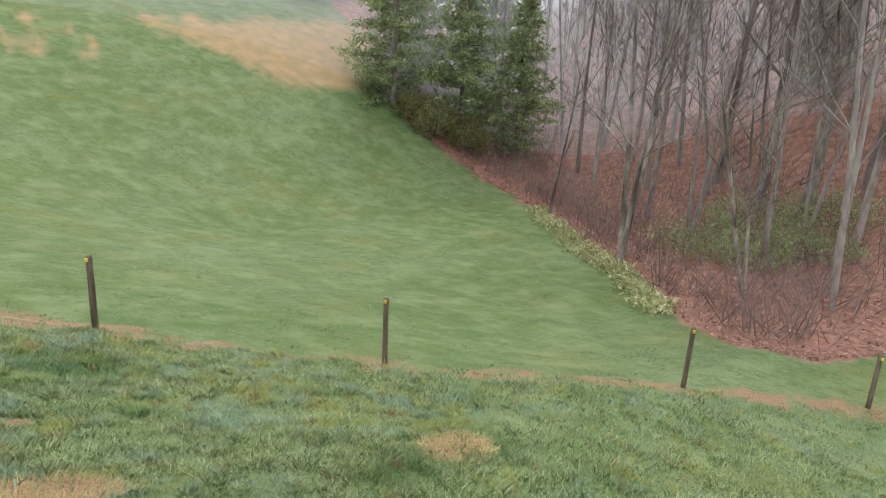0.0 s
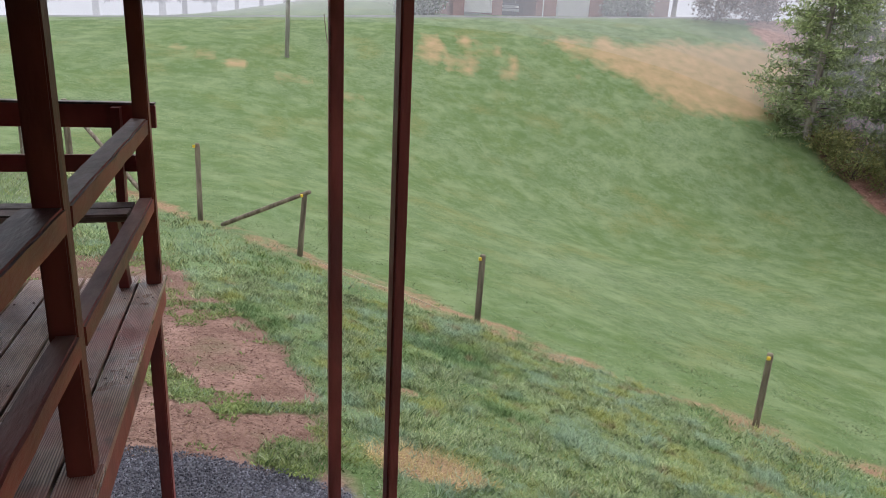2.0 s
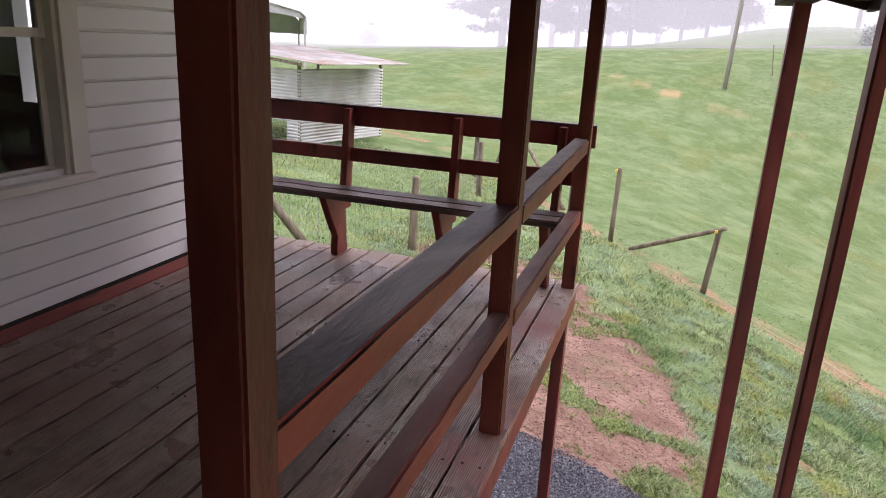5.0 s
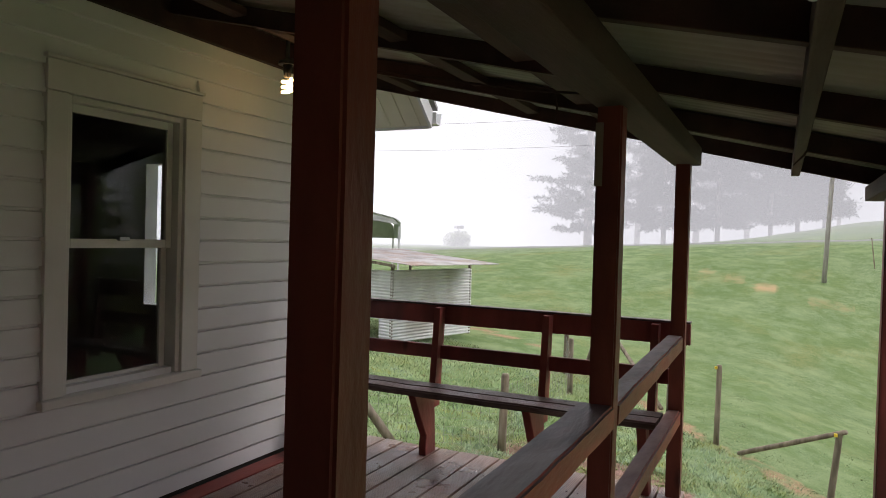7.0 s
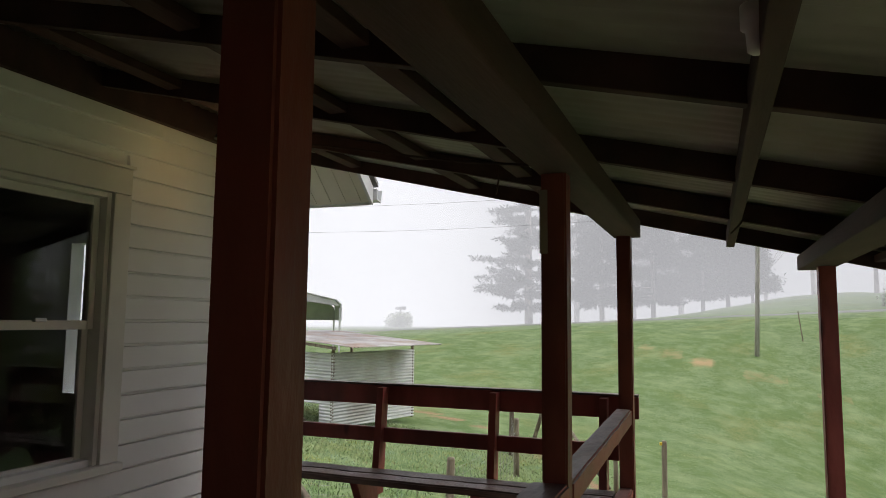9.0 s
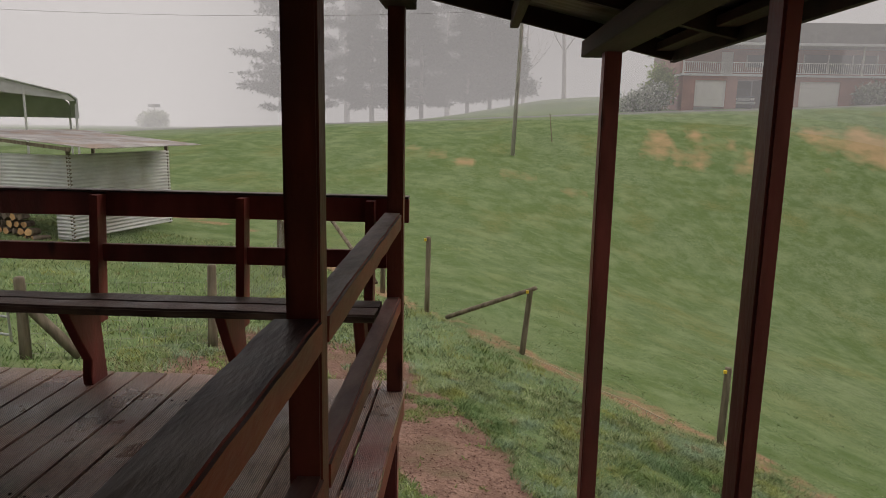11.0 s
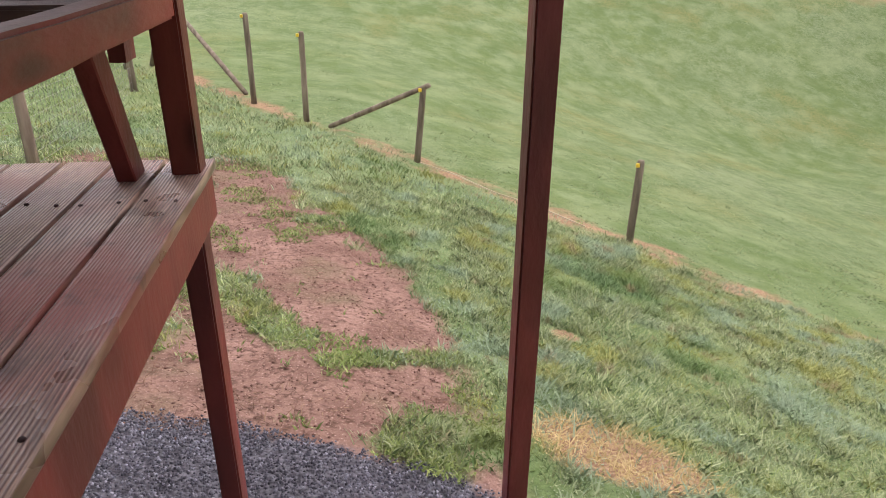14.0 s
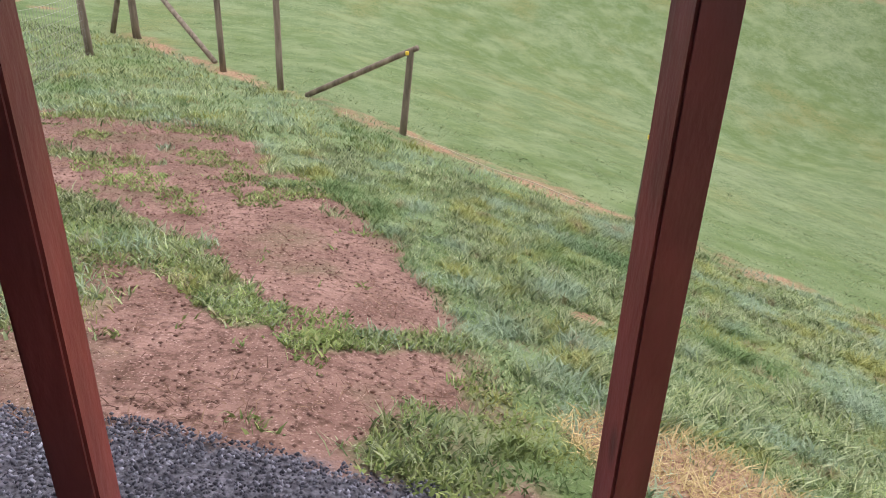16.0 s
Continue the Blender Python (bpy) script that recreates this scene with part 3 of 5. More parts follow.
while bx > WX + 0.05:
    x0 = max(bx - 0.1325, WX + 0.020)
    e = 3.817 + random.uniform(-0.006, 0.006)
    part("plank", B(x0, -3.0, -0.032, bx, e, 0.0 + random.uniform(-0.002, 0.0015), 0.004), RED_WORN if bx < WX + 0.22 else DECK_EDGE if i < 2 else DECK, deck, "" if i else "edge plank with traces of red paint")
    bx -= 0.1445
    i += 1
bx = -0.126
for i in range(7):
    part("plank", B(bx, -3.0, -0.032, bx + 0.139, 0.43, 0.0, 0.004), DECK, deck)
    bx += 0.1445
part("rim_joist", B(-0.181, 0.40, -0.172, -0.143, 3.79, -0.033, 0.004), RED, deck, "red painted rim joist")
part("end_joist", B(WX + 0.04, 3.752, -0.172, -0.182, 3.79, -0.033, 0.004), RED, deck, "red painted end joist")
for y in (0.3, 0.75, 1.2, 1.65, 2.1, 2.55, 3.0, 3.45):
    part("joist", B(WX + 0.04, y - 0.019, -0.172, -0.182, y + 0.019, -0.033), RAFTER, deck)
# Added wall out of view; keeps sky light off the posts' near faces.
structure("unseen_light_blocker", B(WX, -3.15, -2.6, 3.2, -3.03, 3.0), TREAD)
structure("house_foundation", B(WX - 0.12, -4.0, -2.3, WX - 0.01, WY - 0.02, -0.0), DARK)

# screw heads in the planks nearest the rail
screw = bmesh.new()
bmesh.ops.create_cone(screw, cap_ends=True, segments=6, radius1=0.006, radius2=0.005, depth=0.004)
screw_me = mesh_of(screw, RAFTER)
for r in range(10):
    for y in (0.75, 1.65, 2.55, 3.45):
        for o in (0.03, 0.108):
            so = new("screw", screw_me)
            so.parent = deck
            so.location = (-0.134 - r * 0.1445 - o + random.uniform(-0.008, 0.008), y + random.uniform(-0.012, 0.012), 0.001)

# ---------------------------------------------------------------- posts, rails
PX0, PX1 = -0.239, -0.157


def rough_timber(bm, amt, seed):
    for v in bm.verts:
        v.co += noise.noise_vector(v.co * 7 + Vector((seed, 0, 0))) * amt
    return bm


def post(name, x0, y0, x1, y1, z0, z1, label):
    bm = B(x0, y0, z0, x1, y1, z1)
    bmesh.ops.bisect_plane(bm, geom=bm.verts[:] + bm.edges[:] + bm.faces[:], plane_co=(0, 0, (z0 + z1) / 2), plane_no=(0, 0, 1))
    for q in (0.2, 0.4, 0.6, 0.8):
        bmesh.ops.bisect_plane(bm, geom=bm.verts[:] + bm.edges[:] + bm.faces[:], plane_co=(0, 0, z0 + q * (z1 - z0)), plane_no=(0, 0, 1))
    bmesh.ops.bevel(bm, geom=[e for e in bm.edges if abs((e.verts[0].co - e.verts[1].co).normalized().z) > 0.9], offset=0.006, segments=2, affect="EDGES")
    rough_timber(bm, 0.0025, x0 + y0)
    return tagged(part(name, bm, SHADED_RED if name == "porch_post" else RED), label, "post", "porch posts")


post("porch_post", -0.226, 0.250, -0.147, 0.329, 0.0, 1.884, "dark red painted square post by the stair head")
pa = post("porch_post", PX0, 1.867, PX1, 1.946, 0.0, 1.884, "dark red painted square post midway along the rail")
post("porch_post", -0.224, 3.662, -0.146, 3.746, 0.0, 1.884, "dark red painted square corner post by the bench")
post("stair_post", 0.787, 1.750, 0.825, 1.832, land1(0.8, 1.6) - 0.3, 1.70, "tall dark red post beside the stairs")
post("stair_post", 0.799, 3.733, 0.879, 3.830, land1(0.82, 3.7) - 0.3, 1.70, "tall dark red post at the foot of the stairs")
post("deck_post", -0.242, 3.690, -0.172, 3.785, land1(-0.2, 3.5) - 0.3, -0.173, "dark red post holding up the deck corner")
post("deck_post", -0.270, 1.845, -0.183, 1.932, land1(-0.2, 1.6) - 0.3, -0.173, "dark red post holding up the deck edge")
post("deck_post", -0.270, 0.237, -0.183, 0.324, land1(-0.2, 0.2) - 0.3, -0.173, "dark red post holding up the deck edge")
tagged(part("metal_plate", B(PX0 - 0.004, 1.861, 1.62, PX0 + 0.022, 1.8665, 1.83, 0.001), TIN), "small grey galvanised plate nailed to a post", "plate")


def rail(name, y0, y1, zt, h, w, label, top, worn_end=False, rise=0.0):
    t = thing(name, label, "railing", "porch rails", at=(PX1, y0, zt))
    bm = B(PX1 - w + 0.004, y0, zt - h, PX1 + 0.004, y1, zt - 0.004)
    for k in range(1, 12):
        bmesh.ops.bisect_plane(bm, geom=bm.verts[:] + bm.edges[:] + bm.faces[:], plane_co=(0, y0 + k * (y1 - y0) / 12, 0), plane_no=(0, 1, 0))
    bmesh.ops.bevel(bm, geom=[e for e in bm.edges if abs((e.verts[0].co - e.verts[1].co).normalized().y) > 0.9], offset=0.008, segments=2, affect="EDGES")
    rough_timber(bm, 0.004, y0)
    for v in bm.verts:
        v.co.z += rise * (v.co.y - y0) / (y1 - y0)
    for f in bm.faces:
        f.material_index = 1 if f.normal.z > 0.85 else 0
    bmesh.ops.translate(bm, verts=bm.verts, vec=(-PX1, -y0, -zt))
    part("rail_bar", bm, [RED_WORN, top], t, "red rail with weathered top")
    if worn_end:
        we = B(-w - 0.004, 0.0, -0.115, -0.035, 0.05, -0.008, 0.01)
        bmesh.ops.subdivide_edges(we, edges=we.edges[:], cuts=2)
        rough_timber(we, 0.012, 4)
        part("rotted_end", we, PEEL, t, "rotted end with pale flaking paint")
    return t


PEEL = mat("peeling_end", (0.10, 0.07, 0.05), (0.42, 0.38, 0.30), scale=30, rough=0.9, bump=0.6)
rail("hand_rail", 0.330, 1.866, 0.90, 0.088, 0.12, "red wooden porch handrail with weathered dark top", TOPWOOD, True)
rail("hand_rail", 1.947, 3.661, 0.893, 0.088, 0.088, "red wooden porch handrail with flaking grey-brown top", FLAKETOP, rise=0.03)
rail("lower_rail", 0.330, 1.866, 0.50, 0.085, 0.075, "red wooden lower porch rail with worn brown top", WORNTOP)
rail("lower_rail", 1.947, 3.661, 0.50, 0.085, 0.075, "red wooden lower porch rail with worn brown top", WORNTOP)

# ---------------------------------------------------------------- bench along the deck's end
bench = thing("porch_bench", "dark red wooden bench with slatted back along the deck end", "bench", at=(-1.4, 3.4, 0))


def bench_part(nm, bm, material, label=""):
    bmesh.ops.translate(bm, verts=bm.verts, vec=(1.4, -3.4, 0))
    return part(nm, bm, material, bench, label)


for y0, y1 in ((3.405, 3.540), (3.546, 3.680)):
    bm = B(WX + 0.035, y0, 0.43, -0.250, y1, 0.472)
    for k in range(1, 12):
        bmesh.ops.bisect_plane(bm, geom=bm.verts[:] + bm.edges[:] + bm.faces[:], plane_co=(WX + k * 0.2, 0, 0), plane_no=(1, 0, 0))
    bmesh.ops.bevel(bm, geom=[e for e in bm.edges if abs((e.verts[0].co - e.verts[1].co).normalized().x) > 0.9], offset=0.01, segments=2, affect="EDGES")
    bench_part("seat_plank", rough_timber(bm, 0.006, y0), BENCHW, "weathered brown seat plank")
bench_part("back_rail", timber((WX + 0.04, 3.87, 0.905), (-0.135, 3.87, 0.905), 0.038, 0.125, 0.005), RED)
bench_part("top_board", timber((WX + 0.04, 3.86, 0.976), (-0.135, 3.86, 0.976), 0.075, 0.012, 0.003), TOPWOOD)
bench_part("back_slat", timber((WX + 0.04, 3.80, 0.66), (-0.24, 3.80, 0.66), 0.036, 0.092, 0.005), RED)
for x in (-2.53, -1.745, -0.985, -0.325):
    up = prism([(3.70, 0.30), (3.765, 0.96), (3.85, 0.96), (3.79, 0.30)], x - 0.022, x + 0.022, "x")
    bench_part("upright", up, RED)
    shape = [(3.43, 0.43), (3.70, 0.43), (3.72, 0.30), (3.75, 0.0), (3.605, 0.0), (3.598, 0.05), (3.612, 0.13), (3.54, 0.24)]
    if x > -0.5:
        shape = [(3.43, 0.43), (3.53, 0.43), (3.70, 0.0), (3.61, 0.0)]
    leg = prism(shape, x - 0.030, x + 0.022, "x")
    bmesh.ops.bevel(leg, geom=leg.edges[:], offset=0.004, segments=1, affect="EDGES")
    bench_part("leg", leg, RED)

# ---------------------------------------------------------------- porch roof
RS, RZ = -0.231, 1.968


def rz(x):
    return RZ + RS * x


roof = tagged(thing("porch_roof", "corrugated metal porch roof on dark wooden rafters", "roof"), kind="structure")
part("beam", timber((-0.175, -3.0, 1.937), (-0.175, 3.78, 1.937), 0.15, 0.104, 0.006), BEAMW, roof, "rough brown timber beam")
part("beam", timber((0.815, -3.0, 1.742), (0.815, 4.06, 1.742), 0.165, 0.082, 0.006), BEAMW, roof, "rough brown timber beam")
part("ledger", B(WX + 0.02, -3.0, 2.485, WX + 0.06, WY - 0.02, 2.68, 0.004), RAFTER, roof)
for y in (4.05, 3.15, 2.22, 1.30, 0.40, -0.60, -1.50, -2.4):
    part("rafter", timber((WX + 0.06, y, rz(WX + 0.06) + 0.045), (1.20, y, rz(1.20) + 0.045), 0.040, 0.09, 0.003), RAFTER, roof)
for x in (-2.1, -1.2, -0.62, 1.15):
    part("purlin", timber((x, -3.0, rz(x) + 0.055), (x, 4.025, rz(x) + 0.055), 0.085, 0.04, 0.003), BEAMW, roof)
part("purlin", timber((0.385, 0.4, rz(0.385) + 0.012), (0.385, 4.10, rz(0.385) + 0.012), 0.045, 0.085, 0.004), BEAMW, roof)
part("fascia", B(1.20, -3.0, rz(1.2) - 0.005, 1.225, 4.10, rz(1.2) + 0.105), RAFTER, roof)
sheet = bmesh.new()
ys = np.arange(-3.05, 4.16, 0.019)
rows_ = []
for i, y in enumerate(ys):
    dz = 0.008 * math.sin(i * math.pi / 2)
    rows_.append([sheet.verts.new((x, y, rz(x) + 0.100 + dz)) for x in (WX + 0.02, -0.7, 0.4, 1.32)])
for a, b in zip(rows_, rows_[1:]):
    for k in range(3):
        sheet.faces.new((a[k], a[k + 1], b[k + 1], b[k]))
so = part("metal_sheet", sheet, TIN, roof, "grey corrugated metal sheet", True)
md = so.modifiers.new("thick", "SOLIDIFY")
md.thickness = 0.003
md.offset = 1
for (a, b) in (((-0.62, 2.62, 2.10), (-0.62, 2.62, 1.97)), ((0.42, 2.95, 1.88), (0.36, 2.92, 1.79))):
    hk = bmesh.new()
    tube(hk, [a, tuple((Vector(a) + Vector(b)) / 2 + Vector((0.012, 0, 0))), b], [0.005, 0.005, 0.004], 5)
    tagged(part("wire_hook", hk, RAFTER), "dark bent wire hook hanging from the porch roof", "hook")
cord = bmesh.new()
tube(cord, [(-2.40, 3.05, 2.50), (-1.5, 2.9, 2.31), (-0.8, 2.62, 2.13), (-0.24, 2.4, 2.02)], [0.006] * 4, 5)
tagged(part("power_cord", cord, RAFTER), "thin dark cord strung under the porch roof", "cable")

BULB = bpy.data.materials.new("lit_bulb")
BULB.use_nodes = True
be = BULB.node_tree.nodes["Principled BSDF"]
be.inputs["Emission Color"].default_value, be.inputs["Emission Strength"].default_value = (1.0, 0.60, 0.22, 1), 6.0
lamp = thing("porch_lamp", "lit bare spiral bulb in a ceiling socket", "lamp", at=(-2.250, 2.759, 2.275))
cb = bmesh.new()
tube(cb, [(0.026 * math.cos(a * 0.9), 0.026 * math.sin(a * 0.9), 0.04 - a * 0.0042) for a in range(20)], [0.010] * 20, 6)
part("bulb", cb, BULB, lamp, "warm glowing spiral bulb", True)
sk = bmesh.new()
bmesh.ops.create_cone(sk, cap_ends=True, segments=14, radius1=0.020, radius2=0.028, depth=0.07, matrix=Matrix.Translation((0, 0, 0.085)))
part("socket", sk, DARK, lamp, "dark socket", True)
bs = bmesh.new()
bmesh.ops.create_cone(bs, cap_ends=True, segments=16, radius1=0.055, radius2=0.05, depth=0.02, matrix=Matrix.Translation((0, 0, 0.130)))
part("base", bs, DARK, lamp)
bs = bmesh.new()
tube(bs, [(0, 0, 0.13), (0, 0, 0.262)], [0.012, 0.012], 8)
part("stem", bs, DARK, lamp)
SOCKET = (0.36, 0.88, rz(0.36) + 0.03)
jb = thing("ceiling_socket", "empty pale lamp socket under the porch roof", "lamp", at=SOCKET)
bm = bmesh.new()
tube(bm, [(0, 0, 0.02), (0, 0, -0.02), (0, 0, -0.025), (0, 0, -0.06), (0, 0, -0.065)], [0.026, 0.026, 0.018, 0.016, 0.010], 14)
part("socket_body", bm, OLDTIN, jb, "", True)
bm = bmesh.new()
tube(bm, [(0.03, 0, 0.0), (0.03, 0, -0.035)], [0.012, 0.010], 8)
part("outlet", bm, OLDTIN, jb, "", True)

# ---------------------------------------------------------------- stairs down beside the deck
stairs = thing("staircase", "plain wooden stairs down from the porch to the yard", "stairs", at=(0.33, 0.43, 0))
for i in range(1, 10):
    y, z = 0.43 + (i - 1) * 0.262, -0.19 * i
    part("tread", B(-0.44, y - 0.43, z - 0.04, 0.40, y + 0.012 - 0.43 + 0.262, z, 0.004), TREAD, stairs)
for x in (-0.44, 0.36):
    part("stringer", prism([(0, -0.20), (0, -0.42), (2.60, -2.26), (2.60, -1.96)], x, x + 0.04, "x"), RED, stairs)


# ---------------------------------------------------------------- fences
def fence_post(x, y, h, r, lean=(0, 0), cap=True, sink=0.1):
    t = thing("fence_post", "weathered round wooden fence post with a yellow insulator" if cap else "weathered grey wooden fence post", "fence post", "pasture fence posts", at=(x, y, land1(x, y)))
    bm = bmesh.new()
    tube(bm, [(lean[0] * q * h, lean[1] * q * h, -sink + q * (h + sink)) for q in (0, 0.3, 0.6, 0.97, 1.0)], [r * 1.05, r, r * 0.97, r * 0.95, r * 0.8], 9)
    for v in bm.verts:
        v.co += noise.noise_vector(v.co * 9 + Vector((x, y, 0))) * r * 0.10
    part("post_shaft", bm, POSTW, t, "", True)
    if cap:
        part("insulator", B(lean[0] * h - r - 0.035, lean[1] * h - r - 0.012, h - 0.09, lean[0] * h - r + 0.02, lean[1] * h - r + 0.03, h - 0.03, 0.008), YELLOW, t, "yellow plastic insulator")
    return t


for x, y, h, r, ln in ((13.54, 4.56, 1.36, 0.055, (0.03, 0.0)), (8.44, 8.26, 1.36, 0.055, (0.0, 0.0)), (4.47, 11.50, 1.36, 0.06, (0.02, 0.0)), (1.25, 13.75, 1.37, 0.058, (0.09, -0.04)),
                       (-0.78, 15.44, 1.70, 0.058, (0.01, 0.0)), (-1.96, 16.85, 1.85, 0.06, (0.0, 0.0)), (17.2, 1.8, 1.3, 0.055, (0, 0))):
    fence_post(x, y, h, r, ln)
for x, y, h, r, ln in ((-4.35, 20.2, 1.9, 0.085, (0, 0)), (-5.33, 19.75, 1.5, 0.07, (0.02, 0)), (-3.96, 10.96, 1.35, 0.075, (0.03, 0)), (-4.49, 17.27, 1.45, 0.07, (0, 0)), (-5.93, 9.25, 1.15, 0.075, (0, 0))):
    fence_post(x, y, h, r, ln, False)


def brace_rail(a, b, r, label):
    bm = bmesh.new()
    p = [Vector(a).lerp(Vector(b), q) for q in (0, 0.25, 0.5, 0.75, 1.0)]
    tube(bm, p, [r, r * 1.02, r, r * 0.97, r * 0.92], 9)
    for v in bm.verts:
        v.co += noise.noise_vector(v.co * 6) * r * 0.12
    return tagged(part("brace_pole", bm, POSTW, None, "", True), label, "fence brace")


brace_rail((-0.31, 15.05, land1(-0.31, 15.05) + 0.02), (1.46, 13.62, land1(1.25, 13.75) + 1.40), 0.05, "weathered round brace pole leaning on a fence post")
brace_rail((-2.27, 17.9, land1(-2.27, 17.9) + 0.02), (-4.2, 20.1, land1(-4.35, 20.2) + 1.65), 0.055, "weathered brace pole propping the corner post")
brace_rail((-4.95, 20.5, land1(-4.95, 20.5) + 0.02), (-4.42, 20.15, land1(-4.35, 20.2) + 1.6), 0.06, "short weathered brace pole at the corner post")
brace_rail((-5.35, 9.55, land1(-5.35, 9.55) + 0.03), (-6.0, 9.2, land1(-5.93, 9.25) + 0.95), 0.075, "thick weathered brace pole by the gate post")

PALECORD = mat("pale_cord", (0.40, 0.36, 0.24), (0.50, 0.45, 0.32), scale=20)
WIRE = mat("fence_wire", (0.22, 0.21, 0.20), (0.30, 0.29, 0.27), rough=0.5, metal=0.6, scale=5)


def wire_fence(name, a, b, h, rows, cols, r, label):
    bm = bmesh.new()
    ax, ay, bx_, by_ = a[0], a[1], b[0], b[1]
    for k in range(rows):
        zz = 0.06 + h * k / (rows - 1)
        pts = [(ax + (bx_ - ax) * q, ay + (by_ - ay) * q, land1(ax + (bx_ - ax) * q, ay + (by_ - ay) * q) + zz) for q in np.linspace(0, 1, 8)]
        tube(bm, pts, [r] * 8, 3, False)
    for k in range(cols):
        q = (k + 0.5) / cols
        x, y = ax + (bx_ - ax) * q, ay + (by_ - ay) * q
        tube(bm, [(x, y, land1(x, y) + 0.06), (x, y, land1(x, y) + 0.06 + h)], [r, r], 3, False)
    return tagged(part(name, bm, WIRE), label, "wire fence", "woven wire fence")


wire_fence("wire_fence", (-5.93, 9.25), (-3.96, 10.96), 1.0, 8, 16, 0.0022, "rusty woven wire fence between wooden posts")
wire_fence("wire_fence", (-3.96, 10.96), (-4.49, 17.27), 1.05, 8, 36, 0.0025, "rusty woven wire fence between wooden posts")
wire_fence("wire_fence", (-4.49, 17.27), (-5.33, 19.75), 1.05, 8, 16, 0.003, "rusty woven wire fence between wooden posts")
gate = thing("tube_gate", "small galvanised tube gate beside a wooden post", "gate", at=(-7.05, 8.55, land1(-7.0, 8.6)))
for zz in (0.25, 0.50, 0.72):
    bm = bmesh.new()
    tube(bm, [(-0.2, -0.2, zz), (0.85, 0.52, zz), (0.98, 0.60, zz - 0.05)], [0.018] * 3, 7)
    part("gate_rail", bm, STEEL, gate)
bm = bmesh.new()
tube(bm, [(0.98, 0.60, 0.68), (1.0, 0.61, 0.1)], [0.018] * 2, 7)
part("gate_stile", bm, STEEL, gate)


# ---------------------------------------------------------------- shed of corrugated iron
def corrugated(p0, u, v, wide, high, pitch, depth, name, material, parent, label=""):
    """A corrugated sheet from corner p0 along u (with the waves running along u, stacked along v)."""
    n = max(4, int(high / pitch * 4))
    u, v = Vector(u).normalized(), Vector(v).normalized()
    w = u.cross(v)
    bm = bmesh.new()
    prev = None
    for k in range(n + 1):
        o = Vector(p0) + v * (high * k / n) + w * (depth * math.sin(k * math.pi / 2))
        row = [bm.verts.new(o), bm.verts.new(o + u * wide)]
        if prev:
            bm.faces.new((prev[0], prev[1], row[1], row[0]))
        prev = row
    ob = part(name, bm, material, parent, label, True)
    md = ob.modifiers.new("thick", "SOLIDIFY")
    md.thickness = 0.004
    return ob


SX, SY = -10.70, 18.5
sz = land1(SX, SY)
shed = thing("iron_shed", "small shed of whitish corrugated iron with a low tin roof", "shed", at=(SX + 0.1, SY, sz + 0.04))
dS = Vector((9.66 - 10.69 + 2.06, 3.92, 0)).normalized()
nS = Vector((-dS.y, dS.x, 0))
corrugated((0, 0, 0.03), dS, (0, 0, 1), 4.0, 2.30, 0.10, 0.024, "front_wall", OLDTIN, shed)
corrugated(tuple(nS * 3.0 + Vector((0, 0, 0.75))), -nS, (0, 0, 1), 3.0, 1.56, 0.10, 0.024, "side_wall", OLDTIN, shed)
corrugated((0, 0, 0.02), nS, (0, 0, 1), 0.55, 0.75, 0.10, 0.024, "side_wall", OLDTIN, shed)
for q, zz in ((0.05, 2.52), (2.95, 2.74)):
    p = nS * q + dS * 0.05
    part("corner_post", timber(tuple(p), tuple(p + Vector((0, 0, zz))), 0.09, 0.09, up=(1, 0, 0)), POSTW, shed)
    p = p + dS * 3.9
    part("corner_post", timber(tuple(p), tuple(p + Vector((0, 0, zz))), 0.09, 0.09, up=(1, 0, 0)), POSTW, shed)
bm = bmesh.new()
prev = None
nr = 110
for k in range(nr + 1):
    o = dS * (-0.50 + 4.4 * k / nr)
    hh = 0.016 * math.sin(k * math.pi / 2)
    row = [bm.verts.new(o - nS * 1.30 + Vector((0, 0, 2.54 + hh))), bm.verts.new(o + nS * 3.60 + Vector((0, 0, 2.90 + hh)))]
    if prev:
        bm.faces.new((prev[0], prev[1], row[1], row[0]))
    prev = row
ob = part("tin_roof", bm, ROOFTIN, shed, "grey weathered ribbed tin roof", True)
ob.modifiers.new("thick", "SOLIDIFY").thickness = 0.004
part("fascia", timber(tuple(dS * -0.45 - nS * 0.55 + Vector((0, 0, 2.49))), tuple(dS * -0.45 + nS * 3.55 + Vector((0, 0, 2.83))), 0.04, 0.09), POSTW, shed, "grey weathered fascia board")
LOGBARK = mat("log_bark", (0.10, 0.075, 0.055), (0.20, 0.155, 0.12), scale=9, rough=0.9, bump=0.5, rnd=0.25)
LOGEND = mat("log_end", (0.42, 0.24, 0.11), (0.58, 0.36, 0.18), scale=5, rough=0.85, rnd=0.25)
random.seed(11)
